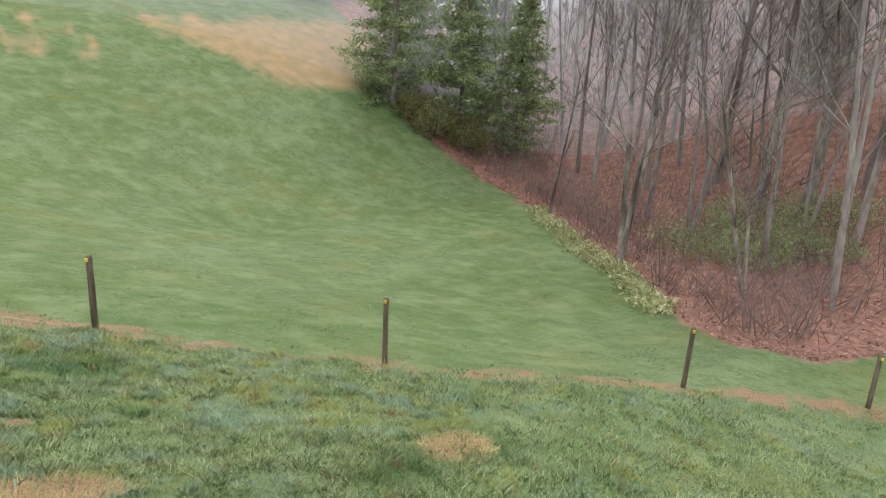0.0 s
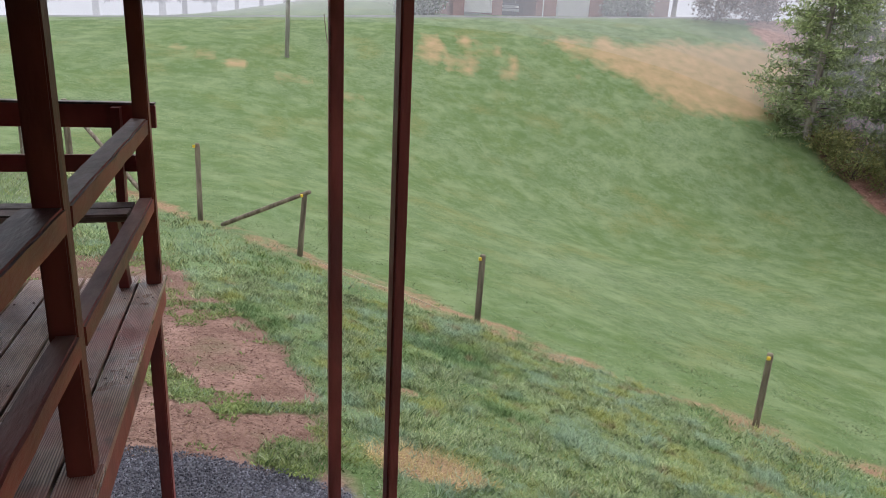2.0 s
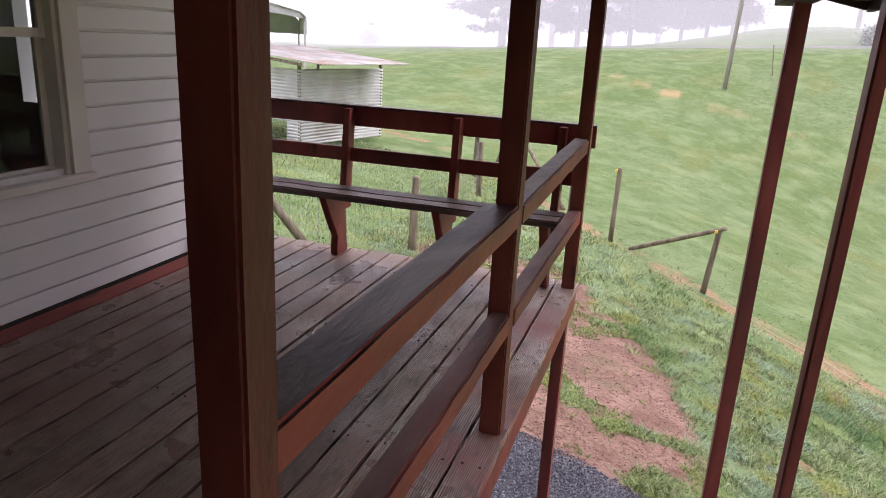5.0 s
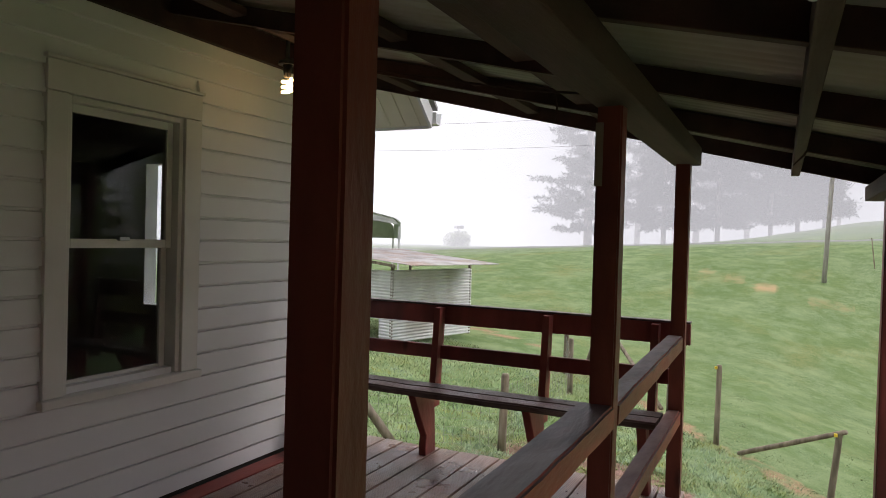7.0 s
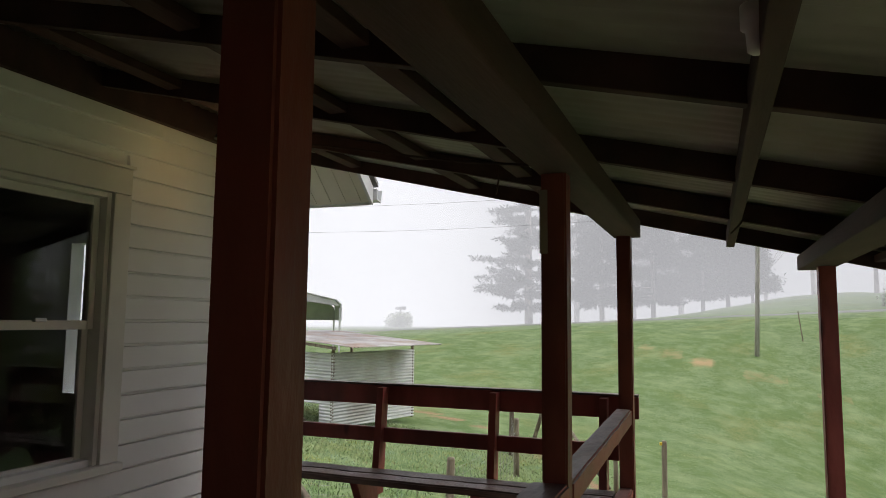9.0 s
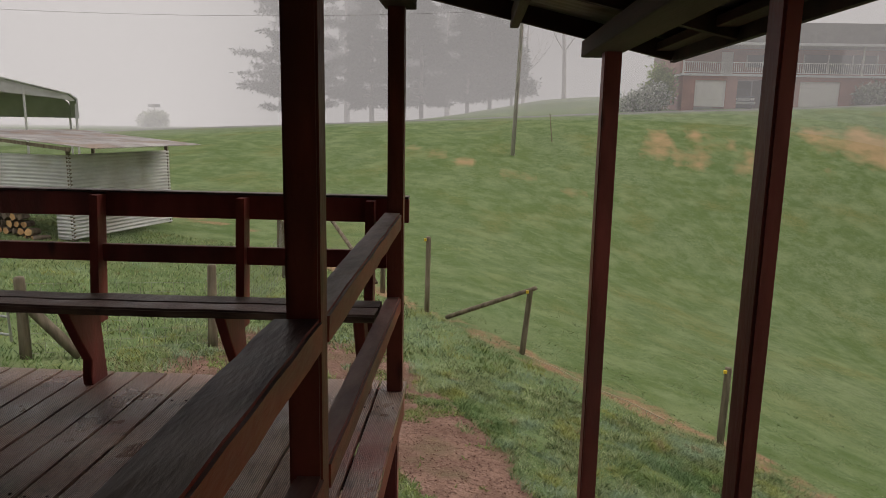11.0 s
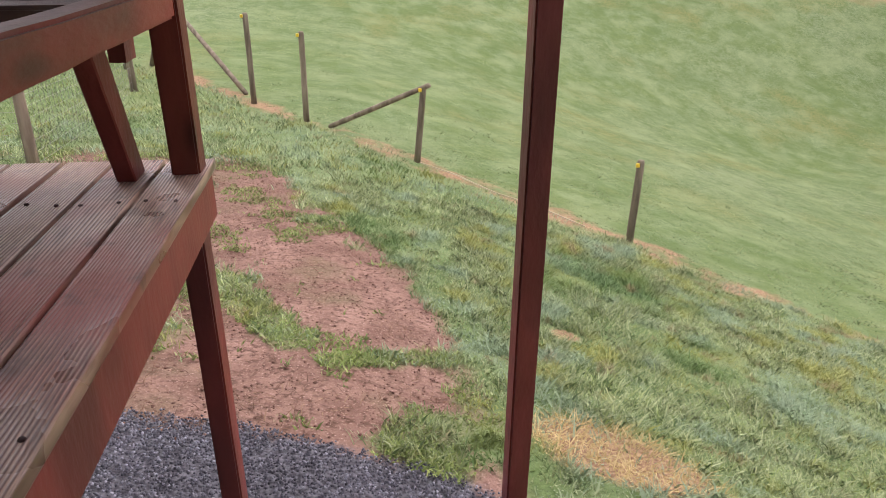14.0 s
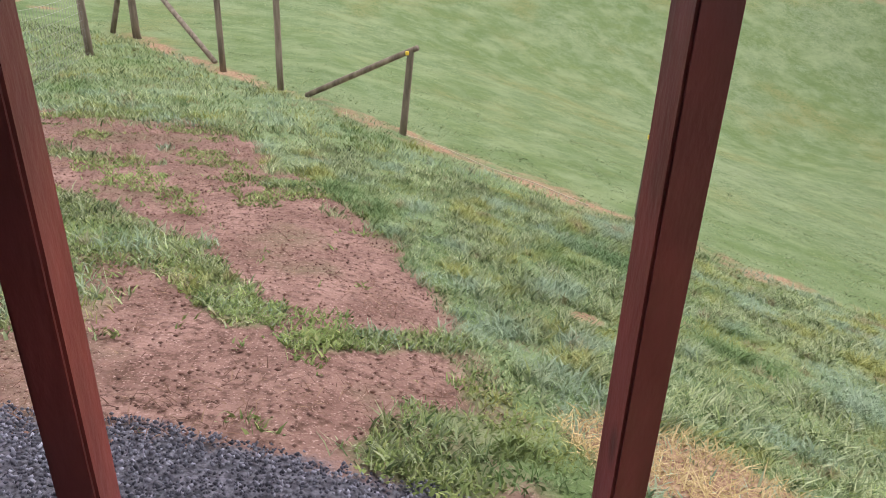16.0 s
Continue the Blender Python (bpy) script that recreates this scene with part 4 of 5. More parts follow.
for r_ in range(4):
    for c in range(9 - r_):
        rad = random.uniform(0.085, 0.13)
        q = 0.75 + c * 0.255 + r_ * 0.12
        p = Vector((SX, SY, sz)) + nS * q - dS * 0.55 + Vector((0, 0, 0.10 + r_ * 0.20))
        bm = bmesh.new()
        tube(bm, [(0, 0, 0), tuple(dS * random.uniform(0.36, 0.5))], [rad, rad * 0.95], random.choice((4, 5, 8, 9)))
        for v in bm.verts:
            v.co += noise.noise_vector(v.co * 11 + Vector((c * 3.1, r_ * 1.7, 0))) * rad * 0.28
        for f in bm.faces:
            f.material_index = 1 if len(f.verts) > 4 else 0
        ob = part("firewood_log", bm, [LOGBARK, LOGEND])
        ob.location = p
        ob.rotation_euler = (random.uniform(-0.08, 0.08), random.uniform(-0.08, 0.08), random.uniform(-0.5, 0.5))
        tagged(ob, "split firewood log stacked under the shed roof", "firewood", "firewood pile", )

# ---------------------------------------------------------------- open carport beyond the shed
CX, CY = -20.6, 30.0
cz = land1(CX, CY)
carport = thing("carport", "grey metal carport with a peaked rounded roof", "carport", at=(CX, CY, cz))
GREYM = mat("grey_sheet_metal", (0.46, 0.455, 0.46), (0.56, 0.555, 0.56), scale=1.5, rough=0.65)
prof = [(-3.3, 2.85), (-3.28, 3.72), (-3.0, 3.95), (0, 4.65), (3.0, 3.95), (3.28, 3.72), (3.3, 2.85), (3.25, 2.85), (3.22, 3.70), (2.97, 3.91), (0, 4.60), (-2.97, 3.91), (-3.22, 3.70), (-3.25, 2.85)]
part("roof_sheet", prism(prof, -0.1, 6.0, "y"), GREYM, carport)
carport.rotation_euler = (0, 0, radians(33))
for x in (-3.2, -0.9, 1.2, 3.2):
    for y in ((0.0, 5.8) if abs(x) > 3 else (0.0,)):
        zt = 3.5 if abs(x) > 3 else 4.2
        part("leg", timber((x, y, 0), (x, y, zt), 0.10, 0.10, up=(1, 0, 0)), GREYM, carport)
# Added sheet; stands in for the lit grey underside of the roof.
part("added_grey_fill", prism([(-3.2, 2.85), (-3.2, 3.6), (-2.9, 3.9), (0, 4.58), (2.9, 3.9), (3.2, 3.6), (3.2, 2.85)], 5.9, 5.93, "y"), GREYM, carport)
part("gable_sheet", prism([(-3.2, 3.6), (-2.9, 3.9), (0, 4.58), (2.9, 3.9), (3.2, 3.6), (2.2, 3.75), (0, 3.95), (-2.2, 3.75)], 0.0, 0.03, "y"), GREYM, carport)

# ---------------------------------------------------------------- utility pole, wires, road sign
pole = thing("utility_pole", "leaning grey wooden utility pole on the bank", "utility pole", at=(2.42, 41.2, land1(2.42, 41.2)))
bm = bmesh.new()
tube(bm, [(0, 0, -0.3), (0.12, 0, 3), (0.25, 0, 6.5), (0.36, 0, 10.5)], [0.13, 0.12, 0.11, 0.10], 10)
part("pole_shaft", bm, HAZED_POLE, pole, "", True)
for z0, z1 in ((9.6, 9.3), (7.9, 7.7)):
    bm = bmesh.new()
    a, b = Vector((2.4, 42.6, z0)), Vector((-55, 34, z1 + 1.2))
    tube(bm, [a.lerp(b, q) - Vector((0, 0, 4 * q * (1 - q) * 1.4)) for q in np.linspace(0, 1, 14)], [0.007] * 14, 4)
    tagged(part("overhead_wire", bm, DARK), "thin dark overhead wire across the field", "wire", "overhead wires")
stake = bmesh.new()
tube(stake, [(5.0, 44.2, land1(5, 44.2)), (4.8, 44.2, land1(5, 44.2) + 1.7)], [0.035, 0.03], 5)
tagged(part("wooden_stake", stake, POSTW), "thin leaning wooden stake on the bank", "stake")

# ---------------------------------------------------------------- brick house on the bank
HY = 60.0
hz = 2.95
hs = thing("brick_house", "two storey red brick house with white garage doors and balcony", "house", at=(23.6, HY - 0.5, hz + 0.17))


def hp(nm, bm, material, parent=None, label=""):
    bmesh.ops.translate(bm, verts=bm.verts, vec=(-23, -HY, -hz))
    ob = part(nm, bm, material, parent or hs, label)
    return ob


HX0, HX1 = 16.5, 37.0
hw = bmesh.new()
for a in ((HX0, 17.5, 0, 2.55), (20.0, 20.9, 0, 2.55), (24.0, 25.9, 0, 2.55), (29.1, HX1, 0, 2.55)):
    box(hw, a[0], HY, hz + a[2] - 0.6, a[1], HY + 0.3, hz + a[3])
for a in ((17.5, 20.0), (25.9, 29.1)):
    box(hw, a[0], HY, hz + 2.1, a[1], HY + 0.3, hz + 2.55)
box(hw, 20.9, HY, hz + 2.2, 24.0, HY + 0.3, hz + 2.55)
box(hw, HX0, HY + 9.7, hz - 0.6, HX1, HY + 10, hz + 5.0), box(hw, HX0, HY + 0.3, hz - 0.6, HX0 + 0.3, HY + 9.7, hz + 5.0), box(hw, HX1 - 0.3, HY + 0.3, hz - 0.6, HX1, HY + 9.7, hz + 5.0)
hp("lower_wall", hw, BRICK)
uw = bmesh.new()
for a in ((HX0 + 0.3, 20.2, 0, 2.3), (21.2, 22.3, 0, 2.3), (23.7, 27.0, 0, 2.3), (33.0, HX1 - 0.3, 0, 2.3), (20.2, 21.2, 2.05, 2.3), (22.3, 23.7, 1.8, 2.3), (22.3, 23.7, 0, 0.8), (27.0, 33.0, 0, 0.35), (27.0, 33.0, 1.9, 2.3)):
    box(uw, a[0], HY + 2.2, hz + 2.55 + a[2], a[1], HY + 2.5, hz + 2.55 + a[3])
hp("upper_wall", uw, BRICK)
hp("balcony_slab", B(HX0 - 0.2, HY - 0.15, hz + 2.45, HX1, HY + 2.5, hz + 2.62), WHITE_METAL)
hp("roof", B(HX0 - 0.6, HY - 0.7, hz + 4.85, HX1 + 0.6, HY + 10.5, hz + 5.05), WHITE_METAL, label="flat white edged roof")
hp("roof_cover", prism([(HX0 - 0.6, hz + 5.054), (HX1 + 0.6, hz + 5.054), (HX1 - 3, hz + 6.6), (HX0 + 3, hz + 6.6)], HY - 0.6, HY + 10.3, "y"), ROOFDK)
hp("front_door", B(20.22, HY + 2.25, hz + 2.63, 21.18, HY + 2.4, hz + 4.58), TRIM, label="white front door")
for x0, x1, z0, z1 in ((22.3, 23.7, 3.35, 4.35), (27.0, 33.0, 2.9, 4.45)):
    w = hp("window", B(x0, HY + 2.26, hz + z0, x1, HY + 2.30, hz + z1), GLASSDK)
    for k in range(2 if x1 - x0 < 3 else 4):
        f = (x1 - x0) * k / (1 if x1 - x0 < 3 else 3)
        hp("window_bar", B(x0 + f - 0.05, HY + 2.18, hz + z0, x0 + f + 0.05, HY + 2.26, hz + z1), TRIM, w)
for x in (HX0 - 0.1, 24.7, 30.6, HX1 - 0.2):
    hp("balcony_post", B(x, HY - 0.1, hz + 2.62, x + 0.12, HY + 0.02, hz + 4.85), TRIM)
hp("balcony_rail", B(HX0, HY - 0.1, hz + 3.50, HX1, HY - 0.04, hz + 3.56), TRIM)
hp("balcony_rail", B(HX0, HY - 0.1, hz + 2.72, HX1, HY - 0.04, hz + 2.77), TRIM)
bal = mesh_of(B(-0.018, -0.018, 0, 0.018, 0.018, 0.76), TRIM)
for k in range(120):
    ob = new("baluster", bal)
    ob.parent = hs
    ob.location = (HX0 + 0.1 + k * 0.17 - 23, -0.07, 2.76)
for x0, x1 in ((17.5, 20.0), (25.9, 29.1)):
    d = hp("garage_door", B(x0, HY + 0.1, hz, x1, HY + 0.16, hz + 2.1), TRIM, label="white garage door")
    for k in range(4):
        hp("door_panel", B(x0 + 0.05, HY + 0.085, hz + 0.04 + k * 0.52, x1 - 0.05, HY + 0.099, hz + 0.50 + k * 0.52), TRIM, d)
# Near-black back wall puts the shade of the recess into its colour.
hp("car_port_back", B(20.9, HY + 5.0, hz - 0.3, 24.0, HY + 5.2, hz + 2.4), DARK)
hp("car_port_side", B(20.7, HY + 0.31, hz - 0.3, 20.9, HY + 5.2, hz + 2.4), BRICK)
hp("car_port_side", B(24.0, HY + 0.31, hz - 0.3, 24.2, HY + 5.2, hz + 2.4), BRICK)
hp("downpipe", B(24.6, HY - 0.05, hz, 24.7, HY + 0.0, hz + 2.4), TRIM)

CARP = mat("blue_grey_car_paint", (0.045, 0.055, 0.075), rough=0.25, spec=0.6)
car = thing("parked_truck", "dark blue pickup truck parked under the house", "truck", at=(22.3, HY + 0.6, hz))
body = prism([(-0.92, 0.45), (-0.92, 1.0), (-0.80, 1.12), (-0.70, 1.66), (-0.58, 1.74), (0.58, 1.74), (0.70, 1.66), (0.80, 1.12), (0.92, 1.0), (0.92, 0.45)], 0.6, 4.0, "y")
part("cab", body, CARP, car)
part("bonnet", B(-0.90, -0.6, 0.45, 0.90, 0.62, 1.10, 0.08), CARP, car)
part("windscreen", prism([(-0.68, 1.14), (0.68, 1.14), (0.58, 1.62), (-0.58, 1.62)], 0.58, 0.598, "y"), GLASSDK, car)
part("grille", B(-0.5, -0.63, 0.68, 0.5, -0.60, 0.95), STEEL, car)
part("bumper", B(-0.93, -0.70, 0.42, 0.93, -0.58, 0.62, 0.03), STEEL, car)
for x in (-0.70, 0.70):
    part("headlight", B(x - 0.16, -0.635, 0.74, x + 0.16, -0.60, 0.92, 0.01), TRIM, car)
    for y in (0.0, 3.1):
        wb = bmesh.new()
        tube(wb, [(x - 0.12, y, 0.36), (x + 0.12, y, 0.36)], [0.36, 0.36], 16)
        part("wheel", wb, DARK, car)

hose = bmesh.new()
hp_ = [(1.3, 13.65), (1.9, 13.3), (2.5, 12.7), (3.1, 12.35), (3.8, 11.75)]
tube(hose, [(x, y, land1(x, y) + 0.03 + 0.02 * (i % 2)) for i, (x, y) in enumerate(hp_)], [0.010] * 5, 5)
tagged(part("rope", hose, PALECORD), "slack pale cord lying along the fence line", "rope")


# ---------------------------------------------------------------- trees
def limb_arrays(segs, sides):
    """Tapered tubes for segments (a, b, ra, rb), as arrays."""
    V, F = [], []
    for a, b, ra, rb in segs:
        t = (b - a).normalized()
        u = t.cross(Vector((0.31, 0.17, 0.93)))
        u = u.normalized() if u.length > 1e-3 else Vector((1, 0, 0))
        v = t.cross(u)
        base = len(V)
        for c, r in ((a, ra), (b, rb)):
            for k in range(sides):
                an = 2 * math.pi * k / sides
                V.append(c + r * (math.cos(an) * u + math.sin(an) * v))
        for k in range(sides):
            k2 = (k + 1) % sides
            F.append((base + k, base + k2, base + sides + k2))
            F.append((base + k, base + sides + k2, base + sides + k))
    return V, F


def grow(rng, start, heading, length, radius, level, trunk, limbs, twigs, droop=0.0):
    steps = 5 if level == 0 else 3
    p, d, r = Vector(start), Vector(heading).normalized(), radius
    for k in range(steps):
        d = (d + Vector((rng.uniform(-1, 1), rng.uniform(-1, 1), rng.uniform(-0.6, 0.9) - droop)) * (0.035 if level == 0 else 0.16)).normalized()
        q = p + d * (length / steps)
        r2 = r * (0.84 if level == 0 else 0.72)
        (trunk if level == 0 else limbs if level < 3 else twigs).append((p.copy(), q.copy(), r, r2))
        if level < 3 and (level > 0 or k >= 1):
            for _ in range(2 if level < 2 else 3):
                side = Vector((rng.uniform(-1, 1), rng.uniform(-1, 1), rng.uniform(0.05, 0.8))).normalized()
                nd = (d * (0.45 if level == 0 else 0.6) + side * 0.8).normalized()
                grow(rng, q, nd, length * rng.uniform(0.28, 0.46) if level == 0 else length * rng.uniform(0.4, 0.65), max(r2 * 0.45, 0.009), level + 1, trunk, limbs, twigs, droop)
        p, r = q, r2


def bare_tree(x, y, h, r, seed, label, stems=1, lean=(0, 0), cat="tree", bark=None):
    rng = random.Random(seed)
    trunk, limbs, twigs = [], [], []
    for s_ in range(stems):
        hd = (lean[0] + rng.uniform(-0.045, 0.045) * stems * stems, lean[1] + rng.uniform(-0.04, 0.04) * stems * stems, 1)
        grow(rng, (0.12 * s_, 0.08 * s_, -0.2), hd, h * rng.uniform(0.85, 1.0), r * (1 if s_ == 0 else 0.75), 0, trunk, limbs, twigs)
    t = thing("bare_tree", label, cat, "bare trees at the wood's edge", at=(x, y, land1(x, y)))
    for nm, segs, sides, m_ in (("trunk", trunk, 8, bark or BARK), ("branchwork", limbs, 4, bark or BARK), ("twig_crown", twigs, 3, TWIG)):
        V, F = limb_arrays(segs, sides)
        ob = new(nm, from_arrays(nm, V, F, m_))
        ob.parent = t
        if sides < 5:
            tagged(ob, kind="stuff")
        if sides > 4:
            for p in ob.data.polygons:
                p.use_smooth = True
    return t


def leaf_material(name, c1, c2, c3, rough=0.7, through_light=0.0):
    m = bpy.data.materials.new(name)
    m.use_nodes = True
    n, l = m.node_tree.nodes, m.node_tree.links
    b = n["Principled BSDF"]
    b.inputs["Roughness"].default_value, b.inputs["Specular IOR Level"].default_value = rough, 0.25
    g = n.new("ShaderNodeNewGeometry")
    ramp = n.new("ShaderNodeValToRGB")
    ramp.color_ramp.elements[0].color, ramp.color_ramp.elements[1].color = (*c1, 1), (*c2, 1)
    e = ramp.color_ramp.elements.new(0.75)
    e.color = (*c3, 1)
    l.new(g.outputs["Random Per Island"], ramp.inputs[0])
    tx = n.new("ShaderNodeTexNoise")
    co = n.new("ShaderNodeTexCoord")
    tx.inputs["Scale"].default_value, tx.inputs["Detail"].default_value = 1.3, 3.0
    l.new(co.outputs["Object"], tx.inputs["Vector"])
    hv = n.new("ShaderNodeHueSaturation")
    mr = n.new("ShaderNodeMapRange")
    mr.inputs[1].default_value, mr.inputs[2].default_value, mr.inputs[3].default_value, mr.inputs[4].default_value = 0.3, 0.7, 0.72, 1.25
    l.new(tx.outputs[0], mr.inputs[0])
    l.new(mr.outputs[0], hv.inputs["Value"])
    l.new(ramp.outputs[0], hv.inputs["Color"])
    l.new(hv.outputs[0], b.inputs["Base Color"])
    if through_light:
        tl, mx = n.new("ShaderNodeBsdfTranslucent"), n.new("ShaderNodeMixShader")
        mx.inputs[0].default_value = through_light
        l.new(hv.outputs[0], tl.inputs["Color"])
        l.new(b.outputs[0], mx.inputs[1]), l.new(tl.outputs[0], mx.inputs[2])
        l.new(mx.outputs[0], n["Material Output"].inputs["Surface"])
    return m


NEEDLE = leaf_material("pine_needles", (0.25, 0.30, 0.15), (0.46, 0.52, 0.27), (0.36, 0.43, 0.20), 0.6, 0.5)
DARKNEEDLE = leaf_material("dark_needles", (0.03, 0.045, 0.025), (0.065, 0.085, 0.045), (0.045, 0.065, 0.035))
NEEDLE_Y = leaf_material("yellowed_needles", (0.20, 0.22, 0.09), (0.46, 0.43, 0.18), (0.34, 0.33, 0.14), 0.6, 0.5)
BUSHLEAF = leaf_material("bush_leaves", (0.06, 0.11, 0.045), (0.14, 0.20, 0.08), (0.75, 0.76, 0.70))


def tufts(rng, centres, spread_, count, size, flat=0.6):
    """Loose small leaves round each centre: one narrow triangle each."""
    n = len(centres) * count
    c = np.repeat(np.array([tuple(v) for v in centres]), count, 0)
    off = rng.normal(0, 1, (n, 3)) * np.array([1, 1, flat]) * spread_
    p = c + off
    d = rng.normal(0, 1, (n, 3)) + off / spread_ * 0.8
    d /= np.linalg.norm(d, axis=1, keepdims=True)
    w = np.cross(d, rng.normal(0, 1, (n, 3)))
    w /= np.linalg.norm(w, axis=1, keepdims=True) + 1e-9
    s_ = size * rng.uniform(0.6, 1.4, (n, 1))
    V = np.stack([p - w * s_ * 0.22, p + w * s_ * 0.22, p + d * s_], 1).reshape(-1, 3)
    return V, np.arange(n * 3).reshape(-1, 3)


def evergreen(x, y, h, r, seed, label, material, per=26, size=0.34, base=None, low=0.08, whorl=5, step=0.034):
    rng, nr_ = random.Random(seed), np.random.default_rng(seed)
    segs, centres = [], []
    trunk = [(Vector((0, 0, -0.3)), Vector((0, 0, h * 0.55)), 0.018 * h, 0.012 * h), (Vector((0, 0, h * 0.55)), Vector((0, 0, h * 0.97)), 0.012 * h, 0.02)]
    z = h * low
    while z < h * 0.98:
        k = z / h
        reach = r * (1 - k) ** 0.75 * (0.55 + 0.45 * min(1, k * 5))
        for _ in range(whorl):
            an = rng.uniform(0, 2 * math.pi)
            L = reach * rng.uniform(0.55, 1.15)
            a = Vector((0, 0, z + rng.uniform(-0.2, 0.2)))
            b = a + Vector((math.cos(an) * L, math.sin(an) * L, L * rng.uniform(-0.12, 0.28)))
            segs.append((a, b, 0.035 * (1 - k) + 0.012, 0.008))
            for q in np.arange(0.30, 1.01, max(0.10, 0.33 / max(L, 0.3))):
                centres.append(a.lerp(b, float(q)) + Vector((rng.uniform(-1, 1), rng.uniform(-1, 1), rng.uniform(-0.5, 0.5))) * 0.14)
        z += h * step * rng.uniform(0.76, 1.24)
    t = thing("evergreen_tree", label, "tree", "evergreens", at=(x, y, land1(x, y) if base is None else base))
    for nm, sg, sides in (("trunk", trunk, 9), ("branchwork", segs, 4)):
        V, F = limb_arrays(sg, sides)
        ob = new(nm, from_arrays(nm, V, F, BARK))
        ob.parent = t
        if sides < 5:
            tagged(ob, kind="stuff")
    V, F = tufts(nr_, centres, 0.22 * size / 0.34, per, size)
    new("crown", from_arrays("crown", V, F, material)).parent = t
    return t


# the leaning many-stemmed tree at the lawn's edge and its neighbours
bare_tree(26.62, 13.3, 12.5, 0.17, 5, "slender grey bare tree with several leaning stems", 3, (0.10, -0.02))
bare_tree(31.6, 20.6, 9.0, 0.10, 8, "thin leaning bare sapling at the lawn edge", 1, (0.10, -0.08))
bare_tree(24.5, 7.2, 8.5, 0.10, 21, "thin bare tree leaning over the leaf litter", 2, (-0.25, 0.1))
st = bmesh.new()
tube(st, [(38.8, 28.6, land1(38.8, 28.6) - 0.1), (39.0, 28.5, land1(38.8, 28.6) + 1.25)], [0.14, 0.12], 8)
tagged(part("old_stake", st, POSTW), "pale broken post among the leaf litter", "post")
random.seed(77)
spots = []
for i in range(1200):
    y = random.uniform(-12, 46)
    ex = float(np.interp(y, FOREST_Y, FOREST_X))
    x = ex + 6.0 + random.random() ** 1.1 * 42
    if all((x - a) ** 2 + (y - b) ** 2 > (2.2 + 0.05 * (x - ex)) ** 2 for a, b in spots) and len(spots) < 105:
        spots.append((x, y))
variants = []
for i, (x, y) in enumerate(spots):
    h = random.uniform(11, 19)
    if i < 9:
        variants.append((bare_tree(x, y, h, random.uniform(0.08, 0.17), 100 + i, "tall bare grey-barked tree in the misty wood", 1 + (i % 4 == 0), bark=FORESTBARK), h))
    else:
        src = variants[i % 9][0]
        copy_thing(src, pose(x, y, land1(x, y), random.uniform(-3, 3), random.uniform(-3, 3), random.uniform(0, 360)))

for x, y, h, r, m_, lb in ((34.3, 36.4, 13.5, 4.4, NEEDLE, "spreading green pine at the corner of the wood"), (37.4, 32.6, 14.5, 4.2, NEEDLE, "dense green pine at the corner of the wood"), (39.8, 29.4, 12.5, 3.4, NEEDLE, "dense green pine at the corner of the wood"),
                           (39.5, 39.0, 15.0, 4.4, NEEDLE, "tall pine behind the wood's edge"), (43.0, 35.0, 15.5, 4.4, NEEDLE, "tall pine behind the wood's edge"),
                           (52, 14, 9, 3.0, NEEDLE_Y, "dim green evergreen deep in the wood")):
    evergreen(x, y, h, r, int(x * 7 + y), lb, m_, per=13, size=0.30, low=0.02, whorl=6, step=0.032)

for x, y, h, r in ((39.0, 12.1, 19, 0.33), (37.2, 9.3, 18, 0.36), (35.2, 6.4, 15, 0.20), (41.5, 15.5, 17, 0.24)):
    bare_tree(x, y, h, r, int(x * 3), "tall pale straight trunk in the misty wood", 1, (0.03, 0.01))
# undergrowth of bare twigs along the wood
rg = np.random.default_rng(5)
n = 15000
uy = rg.uniform(-10, 45, n)
ux = np.interp(uy, FOREST_Y, FOREST_X) + 1.5 + rg.random(n) ** 1.5 * 26
uz = land(ux, uy)
keep = (np.abs(fbm(ux, uy, 2.2, 3)) > 0.12) & (uy > 4)
ux, uy, uz = ux[keep], uy[keep], uz[keep]
n = len(ux)
b0 = np.stack([ux, uy, uz], 1)
d0 = rg.normal(0, 1, (n, 3)) * np.array([0.55, 0.55, 0.25]) + np.array([0, 0, 1.0])
d0 *= rg.uniform(0.8, 2.6, (n, 1))
sd = np.cross(d0, rg.normal(0, 1, (n, 3)))
sd = sd / np.linalg.norm(sd, axis=1, keepdims=True) * 0.018
off = rg.normal(0, 0.35, (n, 3)) * np.array([1, 1, 0])
b0 = b0 + off
V = np.stack([b0 - sd, b0 + sd, b0 + d0], 1).reshape(-1, 3)
tagged(new("undergrowth", from_arrays("undergrowth", V, np.arange(n * 3).reshape(-1, 3), BRUSH)), "tangle of bare reddish brush under the trees", "brush", kind="stuff")

# leaf litter
LITTER = leaf_material("dead_leaves", (0.24, 0.125, 0.095), (0.56, 0.36, 0.28), (0.40, 0.22, 0.16), 0.85)
n = 40000
ly = rg.uniform(-8, 42, n)
lx = np.interp(ly, FOREST_Y, FOREST_X) + 0.2 + rg.random(n) ** 1.6 * 18
lz = land(lx, ly) + rg.uniform(0.0, 0.05, n)
c = np.stack([lx, ly, lz], 1)
a = rg.normal(0, 1, (n, 3)) * np.array([1, 1, 0.35])
a = a / np.linalg.norm(a, axis=1, keepdims=True) * rg.uniform(0.05, 0.13, (n, 1))
b = np.cross(a, rg.normal(0, 0.35, (n, 3)) + np.array([0, 0, 1]))
V = np.stack([c - a, c + b * 0.6, c + a], 1).reshape(-1, 3)
